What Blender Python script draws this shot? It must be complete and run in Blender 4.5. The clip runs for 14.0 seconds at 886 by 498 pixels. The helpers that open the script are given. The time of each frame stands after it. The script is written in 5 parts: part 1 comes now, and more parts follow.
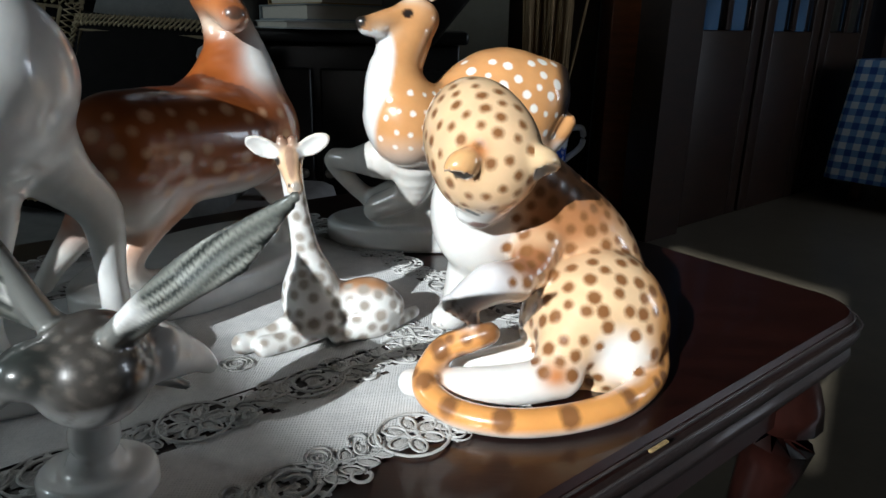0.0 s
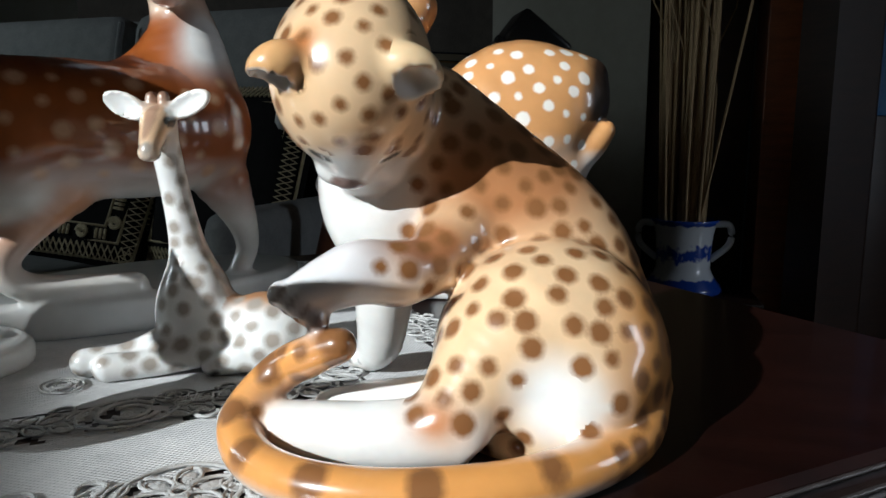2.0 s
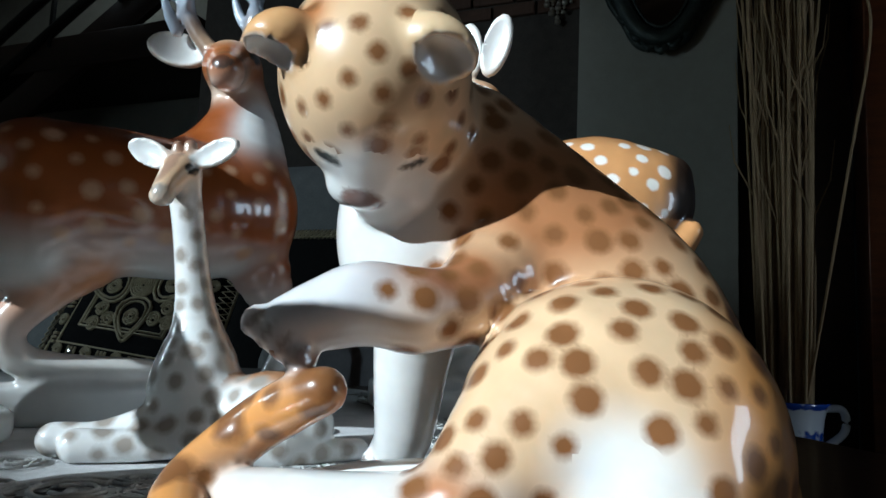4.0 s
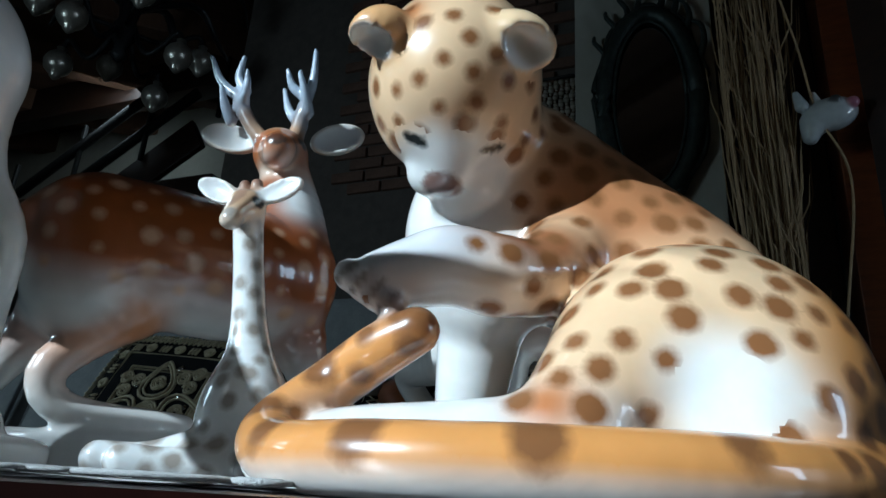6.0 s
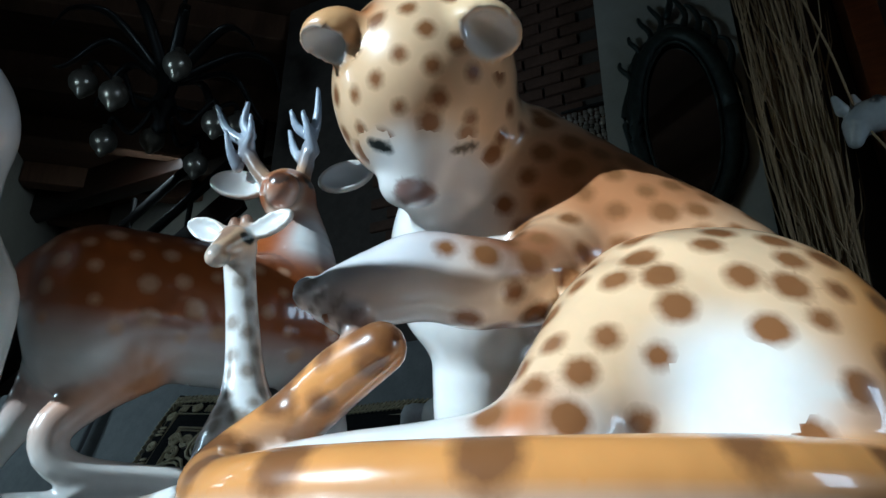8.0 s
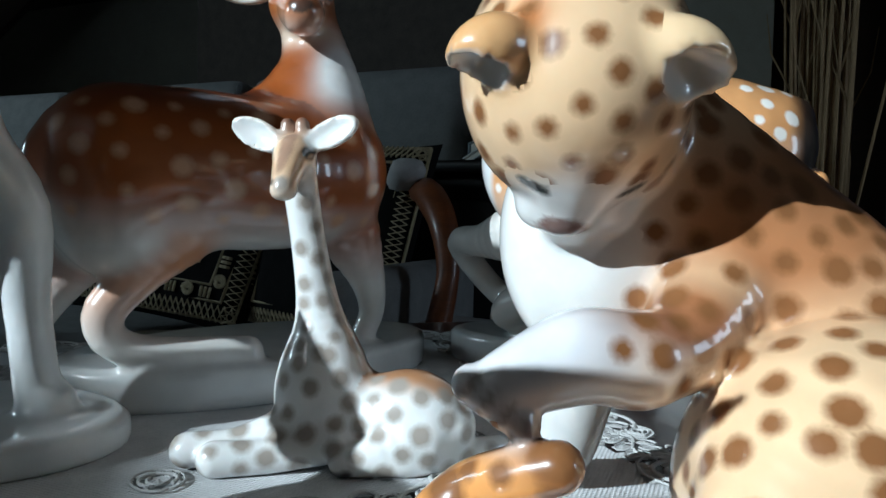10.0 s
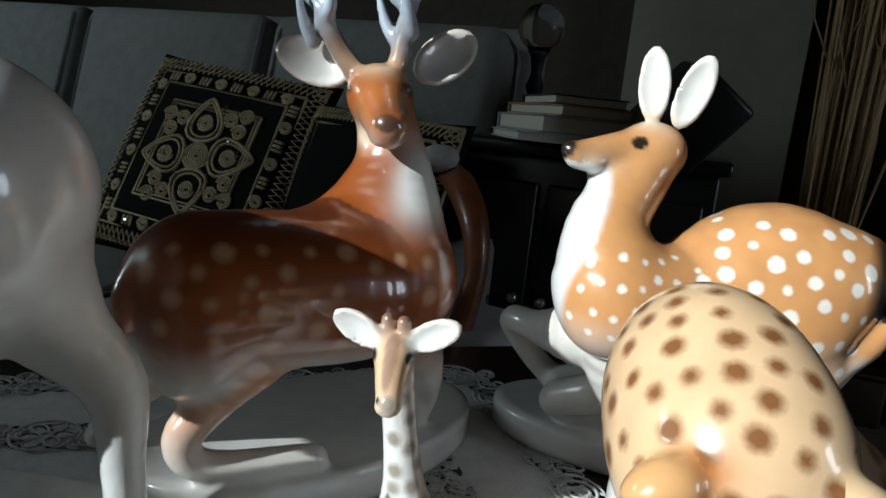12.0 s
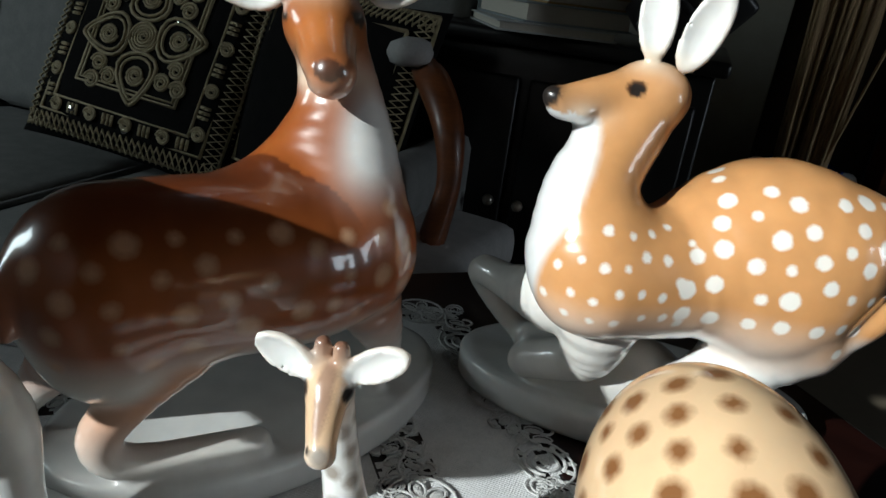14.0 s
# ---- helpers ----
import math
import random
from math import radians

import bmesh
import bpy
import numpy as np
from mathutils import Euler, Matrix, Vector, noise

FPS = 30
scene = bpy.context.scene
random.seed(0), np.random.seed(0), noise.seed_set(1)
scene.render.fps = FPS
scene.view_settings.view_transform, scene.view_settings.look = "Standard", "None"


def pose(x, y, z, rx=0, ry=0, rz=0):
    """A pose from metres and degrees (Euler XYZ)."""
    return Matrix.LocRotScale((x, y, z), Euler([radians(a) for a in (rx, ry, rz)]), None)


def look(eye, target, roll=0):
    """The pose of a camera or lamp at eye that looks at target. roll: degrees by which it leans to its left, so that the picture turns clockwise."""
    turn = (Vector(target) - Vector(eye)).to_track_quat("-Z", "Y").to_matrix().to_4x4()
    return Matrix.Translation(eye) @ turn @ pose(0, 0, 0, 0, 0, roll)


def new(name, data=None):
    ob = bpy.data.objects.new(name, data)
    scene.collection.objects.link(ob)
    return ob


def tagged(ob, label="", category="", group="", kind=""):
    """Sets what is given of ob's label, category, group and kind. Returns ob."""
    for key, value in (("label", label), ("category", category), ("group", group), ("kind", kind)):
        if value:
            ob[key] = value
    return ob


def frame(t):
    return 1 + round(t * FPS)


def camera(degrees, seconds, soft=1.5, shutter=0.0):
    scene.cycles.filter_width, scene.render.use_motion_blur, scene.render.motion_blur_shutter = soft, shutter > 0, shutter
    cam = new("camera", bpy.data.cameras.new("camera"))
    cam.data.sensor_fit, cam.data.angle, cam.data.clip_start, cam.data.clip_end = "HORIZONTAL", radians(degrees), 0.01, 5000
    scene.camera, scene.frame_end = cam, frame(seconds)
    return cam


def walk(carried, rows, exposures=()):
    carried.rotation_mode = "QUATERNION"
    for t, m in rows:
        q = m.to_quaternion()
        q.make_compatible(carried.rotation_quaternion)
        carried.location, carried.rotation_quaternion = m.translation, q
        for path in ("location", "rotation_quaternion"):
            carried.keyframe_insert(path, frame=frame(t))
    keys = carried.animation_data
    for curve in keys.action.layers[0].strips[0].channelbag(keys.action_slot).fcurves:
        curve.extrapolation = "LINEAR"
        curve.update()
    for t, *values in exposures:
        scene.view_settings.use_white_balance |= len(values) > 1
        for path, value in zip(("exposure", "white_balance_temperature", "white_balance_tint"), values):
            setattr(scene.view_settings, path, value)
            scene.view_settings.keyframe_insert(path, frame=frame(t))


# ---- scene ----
cam = camera(66.0, 14.0)
PATH = [
    (0, (0.0762, -0.0037, 0.7883), (0.0669, 0.9464, 0.4767), 1.07),
    (0.5, (0.1040, 0.0418, 0.7575), (0.0984, 0.9882, 0.4346), 1.34),
    (1, (0.1509, 0.0951, 0.7242), (0.0653, 1.0407, 0.4103), 0.35),
    (1.5, (0.1936, 0.1290, 0.6981), (-0.0068, 1.0835, 0.4774), 0.70),
    (2, (0.2293, 0.1665, 0.6660), (-0.0202, 1.1238, 0.5200), 0.08),
    (2.5, (0.2418, 0.1963, 0.6513), (-0.0882, 1.1379, 0.5845), 0.84),
    (2.7, (0.2415, 0.2068, 0.6468), (-0.1120, 1.1409, 0.5956), 1.13),
    (4.8, (0.2076, 0.2468, 0.5541), (-0.1694, 1.1383, 0.8054), 3.64),
    (5, (0.2020, 0.2434, 0.5409), (-0.1702, 1.1259, 0.8282), 3.34),
    (5.5, (0.2106, 0.2315, 0.5194), (-0.1463, 1.1023, 0.8573), 4.07),
    (6, (0.2010, 0.2358, 0.5212), (-0.1531, 1.1051, 0.8662), 3.61),
    (6.5, (0.2069, 0.2452, 0.5136), (-0.1622, 1.0914, 0.8977), 3.13),
    (7, (0.2166, 0.2634, 0.4849), (-0.1713, 1.0801, 0.9121), 0.74),
    (7.5, (0.2174, 0.2695, 0.4899), (-0.1913, 1.0599, 0.9462), 1.00),
    (8, (0.2154, 0.2727, 0.5193), (-0.1931, 1.0924, 0.9208), 0.48),
    (8.5, (0.1975, 0.2738, 0.5766), (-0.2369, 1.1175, 0.8920), -0.44),
    (9, (0.1816, 0.2754, 0.6024), (-0.2481, 1.1638, 0.7642), -0.58),
    (11.3, (0.0996, 0.2022, 0.7495), (-0.2479, 1.1276, 0.5981), 5.12),
    (11.5, (0.0925, 0.2112, 0.7671), (-0.2618, 1.1314, 0.6003), 5.87),
    (12, (0.0829, 0.2389, 0.8041), (-0.2697, 1.1552, 0.6141), 5.93),
    (12.5, (0.0819, 0.2656, 0.8307), (-0.2276, 1.1871, 0.5960), 6.60),
    (13, (0.0824, 0.2927, 0.8369), (-0.2126, 1.2083, 0.5639), 7.35),
    (13.5, (0.0692, 0.3163, 0.8472), (-0.1927, 1.2256, 0.5238), 8.22),
    (14, (0.0597, 0.3204, 0.8500), (-0.2269, 1.2043, 0.4806), 7.57),
]
EXPOSURES = [(0.0, 0.35, 5950, 5), (2.7, 0.22, 5850, 4), (4.8, 0.24, 5100, -3), (9.0, 0.24, 5000, -4), (11.3, 0.28, 5850, 2), (14.0, 0.25, 6000, 2)]
walk(cam, [(t, look(eye, target, roll)) for t, eye, target, roll in PATH], EXPOSURES)

# ---- world, sun and large lights ----
FLOOR = -0.09
TOP = 0.52
UX, UY = 0.766, 0.643                      # the room's long axis; its cross axis is (-UY, UX)
SUN_TO = Vector((-0.46, -0.77, 0.43)).normalized()

world = bpy.data.worlds.new("sky")
scene.world = world
world.use_nodes = True
sky = world.node_tree.nodes.new("ShaderNodeTexSky")
sky.sky_type = "NISHITA"
sky.sun_disc = False
sky.sun_elevation = math.asin(SUN_TO.z)
sky.sun_rotation = math.atan2(SUN_TO.x, SUN_TO.y)
world.node_tree.links.new(sky.outputs[0], world.node_tree.nodes["Background"].inputs[0])
world.node_tree.nodes["Background"].inputs[1].default_value = 0.12

sun_data = bpy.data.lights.new("sun", "SUN")
sun_data.energy, sun_data.angle, sun_data.color = 5.0, radians(0.7), (1.0, 0.975, 0.94)
sun = new("sun", sun_data)
sun.matrix_world = look(Vector((0, 0, 3)) + SUN_TO, (0, 0, 3))


def room(u, v, z=0.0):
    """A place in the world from the room's own axes."""
    return Vector((u * UX - v * UY, u * UY + v * UX, z))


ROOM_TURN = math.degrees(math.atan2(UY, UX))


def area_lamp(name, u, v, z, w, h, power, colour, aim):
    data = bpy.data.lights.new(name, "AREA")
    data.shape, data.size, data.size_y, data.energy, data.color = "RECTANGLE", w, h, power, colour
    ob = new(name, data)
    p = room(u, v, z)
    ob.matrix_world = look(p, p + aim)
    return ob


# ---- materials ----
def material(name):
    m = bpy.data.materials.new(name)
    m.use_nodes = True
    nt = m.node_tree
    return m, nt, nt.nodes["Principled BSDF"]


def node(nt, kind, **inputs):
    n = nt.nodes.new(kind)
    for k, v in inputs.items():
        n.inputs[k.replace("_", " ")].default_value = v
    return n


def ramp(nt, fac, stops):
    r = nt.nodes.new("ShaderNodeValToRGB")
    while len(r.color_ramp.elements) < len(stops):
        r.color_ramp.elements.new(0.5)
    for e, (p, c) in zip(r.color_ramp.elements, stops):
        e.position, e.color = p, (*c, 1.0)
    nt.links.new(fac, r.inputs[0])
    return r.outputs[0]


def rough_surface(name, dark, light, scale, rough=0.6, bump=0.2, stretch=(1, 1, 1), metal=0.0, coat=0.0, fine=6.0, spec=0.5):
    """Two scales of noise: broad stains and fine grain, with a light relief."""
    m, nt, b = material(name)
    tc = nt.nodes.new("ShaderNodeTexCoord")
    mp = nt.nodes.new("ShaderNodeMapping")
    mp.inputs["Scale"].default_value = stretch
    nt.links.new(tc.outputs["Object"], mp.inputs[0])
    a = node(nt, "ShaderNodeTexNoise", Scale=scale, Detail=5.0)
    c = node(nt, "ShaderNodeTexNoise", Scale=scale * fine, Detail=8.0, Roughness=0.7)
    nt.links.new(mp.outputs[0], a.inputs["Vector"])
    nt.links.new(mp.outputs[0], c.inputs["Vector"])
    mixer = nt.nodes.new("ShaderNodeMath")
    mixer.operation = "MULTIPLY_ADD"
    nt.links.new(c.outputs[0], mixer.inputs[0])
    mixer.inputs[1].default_value = 0.5
    half = nt.nodes.new("ShaderNodeMath")
    half.operation = "MULTIPLY"
    half.inputs[1].default_value = 0.5
    nt.links.new(a.outputs[0], half.inputs[0])
    nt.links.new(half.outputs[0], mixer.inputs[2])
    nt.links.new(ramp(nt, mixer.outputs[0], [(0.3, dark), (0.7, light)]), b.inputs["Base Color"])
    bp = node(nt, "ShaderNodeBump", Strength=bump, Distance=0.004)
    nt.links.new(c.outputs[0], bp.inputs["Height"])
    nt.links.new(bp.outputs[0], b.inputs["Normal"])
    b.inputs["Roughness"].default_value, b.inputs["Metallic"].default_value = rough, metal
    b.inputs["Coat Weight"].default_value, b.inputs["Coat Roughness"].default_value = coat, 0.08
    b.inputs["Specular IOR Level"].default_value = spec
    return m


def plain(name, colour, rough=0.5, metal=0.0, coat=0.0):
    return rough_surface(name, tuple(c * 0.88 for c in colour), tuple(min(1, c * 1.08) for c in colour), 12, rough, 0.05, metal=metal, coat=coat)


def porcelain(name, spot_colour, spot_soft=0.0008):
    """Glazed china: the underglaze colour is the 'glaze' attribute, and spots lie where the 'spot' distance is below zero."""
    m, nt, b = material(name)
    g = nt.nodes.new("ShaderNodeAttribute")
    g.attribute_name = "glaze"
    s = nt.nodes.new("ShaderNodeAttribute")
    s.attribute_name = "spot"
    tc = nt.nodes.new("ShaderNodeTexCoord")
    wob = node(nt, "ShaderNodeTexNoise", Scale=260.0, Detail=3.0)
    nt.links.new(tc.outputs["Object"], wob.inputs["Vector"])
    add = nt.nodes.new("ShaderNodeMath")
    add.operation = "MULTIPLY_ADD"
    add.inputs[1].default_value = 0.0022
    nt.links.new(wob.outputs[0], add.inputs[0])
    nt.links.new(s.outputs["Fac"], add.inputs[2])
    rng = nt.nodes.new("ShaderNodeMapRange")
    rng.inputs["From Min"].default_value, rng.inputs["From Max"].default_value = 0.0011 - spot_soft, 0.0011 + spot_soft
    rng.inputs["To Min"].default_value, rng.inputs["To Max"].default_value = 1.0, 0.0
    nt.links.new(add.outputs[0], rng.inputs["Value"])
    wash = node(nt, "ShaderNodeTexNoise", Scale=45.0, Detail=6.0)
    nt.links.new(tc.outputs["Object"], wash.inputs["Vector"])
    pale = nt.nodes.new("ShaderNodeMix")
    pale.data_type, pale.blend_type = "RGBA", "MULTIPLY"
    pale.inputs["Factor"].default_value = 1.0
    nt.links.new(g.outputs["Color"], pale.inputs["A"])
    nt.links.new(ramp(nt, wash.outputs[0], [(0.3, (0.86, 0.86, 0.87)), (0.7, (1.0, 1.0, 1.0))]), pale.inputs["B"])
    mix = nt.nodes.new("ShaderNodeMix")
    mix.data_type = "RGBA"
    nt.links.new(rng.outputs[0], mix.inputs["Factor"])
    nt.links.new(pale.outputs["Result"], mix.inputs["A"])
    mix.inputs["B"].default_value = (*spot_colour, 1)
    nt.links.new(mix.outputs["Result"], b.inputs["Base Color"])
    b.inputs["Roughness"].default_value = 0.28
    b.inputs["Coat Weight"].default_value, b.inputs["Coat Roughness"].default_value = 0.8, 0.04
    b.inputs["Subsurface Weight"].default_value = 0.12
    b.inputs["Subsurface Radius"].default_value = (0.006, 0.004, 0.003)
    bp = node(nt, "ShaderNodeBump", Strength=0.12, Distance=0.0015)
    nt.links.new(wash.outputs[0], bp.inputs["Height"])
    nt.links.new(bp.outputs[0], b.inputs["Coat Normal"])
    return m


M_LEOPARD = porcelain("spotted orange china", (0.23, 0.10, 0.036), 0.0018)
M_GIRAFFE = porcelain("giraffe china", (0.34, 0.30, 0.26), 0.0018)
M_DEER = porcelain("deer china", (0.80, 0.76, 0.70), 0.0011)
M_STAG = porcelain("stag china", (0.46, 0.27, 0.16), 0.0026)
M_WHITE_CHINA = porcelain("white china", (0.8, 0.8, 0.8))
M_MAHOGANY = rough_surface("polished mahogany", (0.005, 0.0015, 0.0012), (0.016, 0.0042, 0.003), 9, 0.30, 0.05, (1, 6, 1), coat=0.3)
M_WORN_EDGE = rough_surface("worn mahogany edge", (0.004, 0.002, 0.002), (0.018, 0.010, 0.008), 60, 0.42, 0.3, (1, 3, 1), coat=0.1)
M_WOOD_DARK = rough_surface("dark stained wood", (0.010, 0.005, 0.003), (0.035, 0.014, 0.007), 7, 0.45, 0.15, (1, 1, 6))
M_WOOD_RED = rough_surface("red brown wood", (0.10, 0.028, 0.009), (0.24, 0.075, 0.024), 7, 0.4, 0.1, (1, 1, 6), coat=0.3)
M_CLOTH = rough_surface("white table linen", (0.15, 0.15, 0.15), (0.24, 0.24, 0.235), 60, 0.85, 0.5)
M_THREAD = rough_surface("white lace thread", (0.42, 0.42, 0.41), (0.60, 0.60, 0.59), 90, 0.8, 0.6)
M_FLOOR = rough_surface("beige floor tile", (0.105, 0.088, 0.064), (0.17, 0.145, 0.105), 2.5, 0.35, 0.05)
M_WALL = rough_surface("beige painted wall", (0.27, 0.255, 0.215), (0.34, 0.325, 0.275), 3, 0.8, 0.15)
M_CEIL = rough_surface("brown ceiling boards", (0.05, 0.025, 0.013), (0.11, 0.055, 0.03), 2, 0.7, 0.2, (1, 8, 1))
M_BRICK = rough_surface("dark brick", (0.05, 0.025, 0.015), (0.13, 0.07, 0.045), 11, 0.85, 0.6)
M_MORTAR = rough_surface("grey mortar", (0.05, 0.04, 0.035), (0.09, 0.075, 0.06), 20, 0.9, 0.5)
M_SOFA = rough_surface("grey upholstery", (0.17, 0.17, 0.17), (0.25, 0.25, 0.24), 30, 0.9, 0.4)
M_TWIG = rough_surface("dry tan twigs", (0.26, 0.17, 0.085), (0.52, 0.37, 0.20), 18, 0.8, 0.4, (4, 4, 1))


# ---- building helpers ----
def mesh_object(name, bm, mat, smooth=True):
    me = bpy.data.meshes.new(name)
    bm.to_mesh(me)
    bm.free()
    me.materials.append(mat)
    if smooth:
        me.shade_smooth()
    return new(name, me)


def part(name, bm, mat, parent, label="", smooth=True):
    """One mesh under a thing or a part; the mesh is in the world's places, the parent gives the pivot."""
    ob = mesh_object(name, bm, mat, smooth)
    ob.parent = parent
    ob.matrix_parent_inverse = parent_world(parent).inverted()
    if label:
        tagged(ob, label)
    return ob


def parent_world(ob):
    m = ob.matrix_basis.copy()
    if ob.parent:
        m = parent_world(ob.parent) @ ob.matrix_parent_inverse @ m
    return m


def thing(name, x, y, z, label, category, group="", turn=0.0, kind=""):
    ob = new(name)
    ob.empty_display_size = 0.05
    ob.matrix_basis = pose(x, y, z, 0, 0, turn)
    return tagged(ob, label, category, group, kind)


def add_box(bm, m, size, bevel=0.0):
    """A box about m with softened edges."""
    r = bmesh.ops.create_cube(bm, size=1.0, matrix=m @ Matrix.Diagonal((*size, 1)))
    if bevel:
        edges = {e for v in r["verts"] for e in v.link_edges}
        bmesh.ops.bevel(bm, geom=list(edges), offset=bevel, segments=2, profile=0.5, affect="EDGES")


def box(m, size, bevel=0.0):
    bm = bmesh.new()
    add_box(bm, m, size, bevel)
    return bm


def add_lathe(bm, m, profile, steps=24):
    """A turned form about m's z axis from (radius, height) pairs."""
    rings = []
    for r, z in profile:
        rings.append([bm.verts.new(m @ Vector((r * math.cos(a), r * math.sin(a), z))) for a in (2 * math.pi * k / steps for k in range(steps))])
    for a, b in zip(rings, rings[1:]):
        for k in range(steps):
            bm.faces.new((a[k], a[(k + 1) % steps], b[(k + 1) % steps], b[k]))
    bm.faces.new(rings[0][::-1])
    bm.faces.new(rings[-1])


def lathe(m, profile, steps=24):
    bm = bmesh.new()
    add_lathe(bm, m, profile, steps)
    return bm


def spline(points, n):
    """Catmull-Rom through points (any width of tuple), n steps a span."""
    p = np.array(points, float)
    q = np.vstack([2 * p[0] - p[1], p, 2 * p[-1] - p[-2]])
    out = []
    for i in range(1, len(q) - 2):
        for k in range(n):
            t = k / n
            out.append(0.5 * (2 * q[i] + (q[i + 1] - q[i - 1]) * t + (2 * q[i - 1] - 5 * q[i] + 4 * q[i + 1] - q[i + 2]) * t * t
                              + (3 * q[i] - q[i - 1] - 3 * q[i + 1] + q[i + 2]) * t ** 3))
    out.append(p[-1])
    return np.array(out)


def add_tube(bm, points, radii, sides=8, flat=1.0):
    """A closed tube along points; flat squashes it along z."""
    pts = [Vector(p) for p in points]
    rings = []
    for i, p in enumerate(pts):
        d = (pts[min(i + 1, len(pts) - 1)] - pts[max(i - 1, 0)]).normalized()
        side = d.cross(Vector((0, 0, 1)))
        side = side.normalized() if side.length > 1e-4 else Vector((1, 0, 0))
        top = side.cross(d).normalized()
        r = radii[i] if hasattr(radii, "__len__") else radii
        rings.append([bm.verts.new(p + side * (r * math.cos(a)) + top * (r * flat * math.sin(a))) for a in (2 * math.pi * k / sides for k in range(sides))])
    for a, b in zip(rings, rings[1:]):
        for k in range(sides):
            bm.faces.new((a[k], a[(k + 1) % sides], b[(k + 1) % sides], b[k]))
    bm.faces.new(rings[0][::-1])
    bm.faces.new(rings[-1])


# ---- modelling china figures: blended solids, drawn as one skin ----
class Clay:
    """Soft unions of ellipsoids and tapered limbs on a grid; skin() gives one mesh, with each form's glaze blended over it."""

    def __init__(self, low, high, step):
        self.low, self.step = np.array(low, float), step
        self.n = np.ceil((np.array(high) - self.low) / step).astype(int) + 1
        self.field = np.full(self.n, 0.02, np.float32)
        self.forms = []

    def _block(self, lo, hi, pad):
        a = np.clip(((np.array(lo) - pad - self.low) / self.step).astype(int), 0, self.n - 1)
        b = np.clip(((np.array(hi) + pad - self.low) / self.step).astype(int) + 2, 1, self.n)
        sl = tuple(slice(i, j) for i, j in zip(a, b))
        g = np.stack(np.meshgrid(*[self.low[k] + self.step * np.arange(a[k], b[k]) for k in range(3)], indexing="ij"), -1)
        return sl, g

    def _join(self, sl, d, k, cut):
        f = self.field[sl]
        if cut:
            h = np.clip(0.5 - 0.5 * (f + d) / k, 0, 1)
            self.field[sl] = f * (1 - h) + -d * h + k * h * (1 - h)
        else:
            h = np.clip(0.5 + 0.5 * (f - d) / k, 0, 1)
            self.field[sl] = f * (1 - h) + d * h - k * h * (1 - h)

    def _add(self, dist, lo, hi, k, colour, cut, sharp):
        sl, g = self._block(lo, hi, 0.016)
        self._join(sl, dist(g).astype(np.float32), k, cut)
        if colour is not None:
            self.forms.append((dist, colour, sharp))
        return self

    def ball(self, c, r, colour=None, k=0.008, turn=(0, 0, 0), cut=False, sharp=0.003):
        r = np.array(r if hasattr(r, "__len__") else (r, r, r), float)
        rot = np.array(Euler([radians(a) for a in turn]).to_matrix())
        c = np.array(c, float)

        def dist(g):
            p = (g - c) @ rot
            k0 = np.sqrt(((p / r) ** 2).sum(-1)) + 1e-9
            k1 = np.sqrt(((p / r ** 2) ** 2).sum(-1)) + 1e-9
            return k0 * (k0 - 1) / k1

        m = r.max()
        return self._add(dist, c - m, c + m, k, colour, cut, sharp)

    def paint(self, c, r, turn, colour, edge=0.0007):
        """Colour brushed on the skin inside an ellipsoid, with no form of its own."""
        r, c = np.array(r, float), np.array(c, float)
        rot = np.array(Euler([radians(a) for a in turn]).to_matrix())

        def dist(g):
            p = (g - c) @ rot
            k0 = np.sqrt(((p / r) ** 2).sum(-1)) + 1e-9
            return k0 * (k0 - 1) / (np.sqrt(((p / r ** 2) ** 2).sum(-1)) + 1e-9)

        self.forms.append((dist, colour, edge))
        return self

    def cup(self, c, r, turn, off, scale, colour, inner, k=0.004):
        """A hollowed ellipsoid, such as an ear: off moves the hollow, scale sizes it."""
        r, c, off = np.array(r, float), np.array(c, float), np.array(off, float)
        rot = np.array(Euler([radians(a) for a in turn]).to_matrix())

        def egg(centre, size):
            def dist(g):
                p = (g - centre) @ rot
                k0 = np.sqrt(((p / size) ** 2).sum(-1)) + 1e-9
                return k0 * (k0 - 1) / (np.sqrt(((p / size ** 2) ** 2).sum(-1)) + 1e-9)
            return dist

        outer, hollow = egg(c, r), egg(c + off, r * scale)

        def shell(g):
            a, b = outer(g), -hollow(g)
            h = np.clip(0.5 + 0.5 * (a - b) / 0.0015, 0, 1)
            return b * (1 - h) + a * h + 0.0015 * h * (1 - h)

        m = r.max()
        self._add(shell, c - m, c + m, k, colour, False, 0.003)
        self.forms.append((hollow, inner, 0.0016))
        return self

    def limb(self, points, colour=None, k=0.006, cut=False, sharp=0.003, steps=4):
        """A limb through (x, y, z, radius) points."""
        q = spline(points, steps)

        def dist(g):
            best = None
            for a, b in zip(q, q[1:]):
                ab = b[:3] - a[:3]
                t = np.clip(((g - a[:3]) @ ab) / (ab @ ab + 1e-12), 0, 1)
                d = np.sqrt(((g - a[:3] - t[..., None] * ab) ** 2).sum(-1)) - (a[3] + t * (b[3] - a[3]))
                best = d if best is None else np.minimum(best, d)
            return best

        r = q[:, 3].max()
        return self._add(dist, q[:, :3].min(0) - r, q[:, :3].max(0) + r, k, colour, cut, sharp)

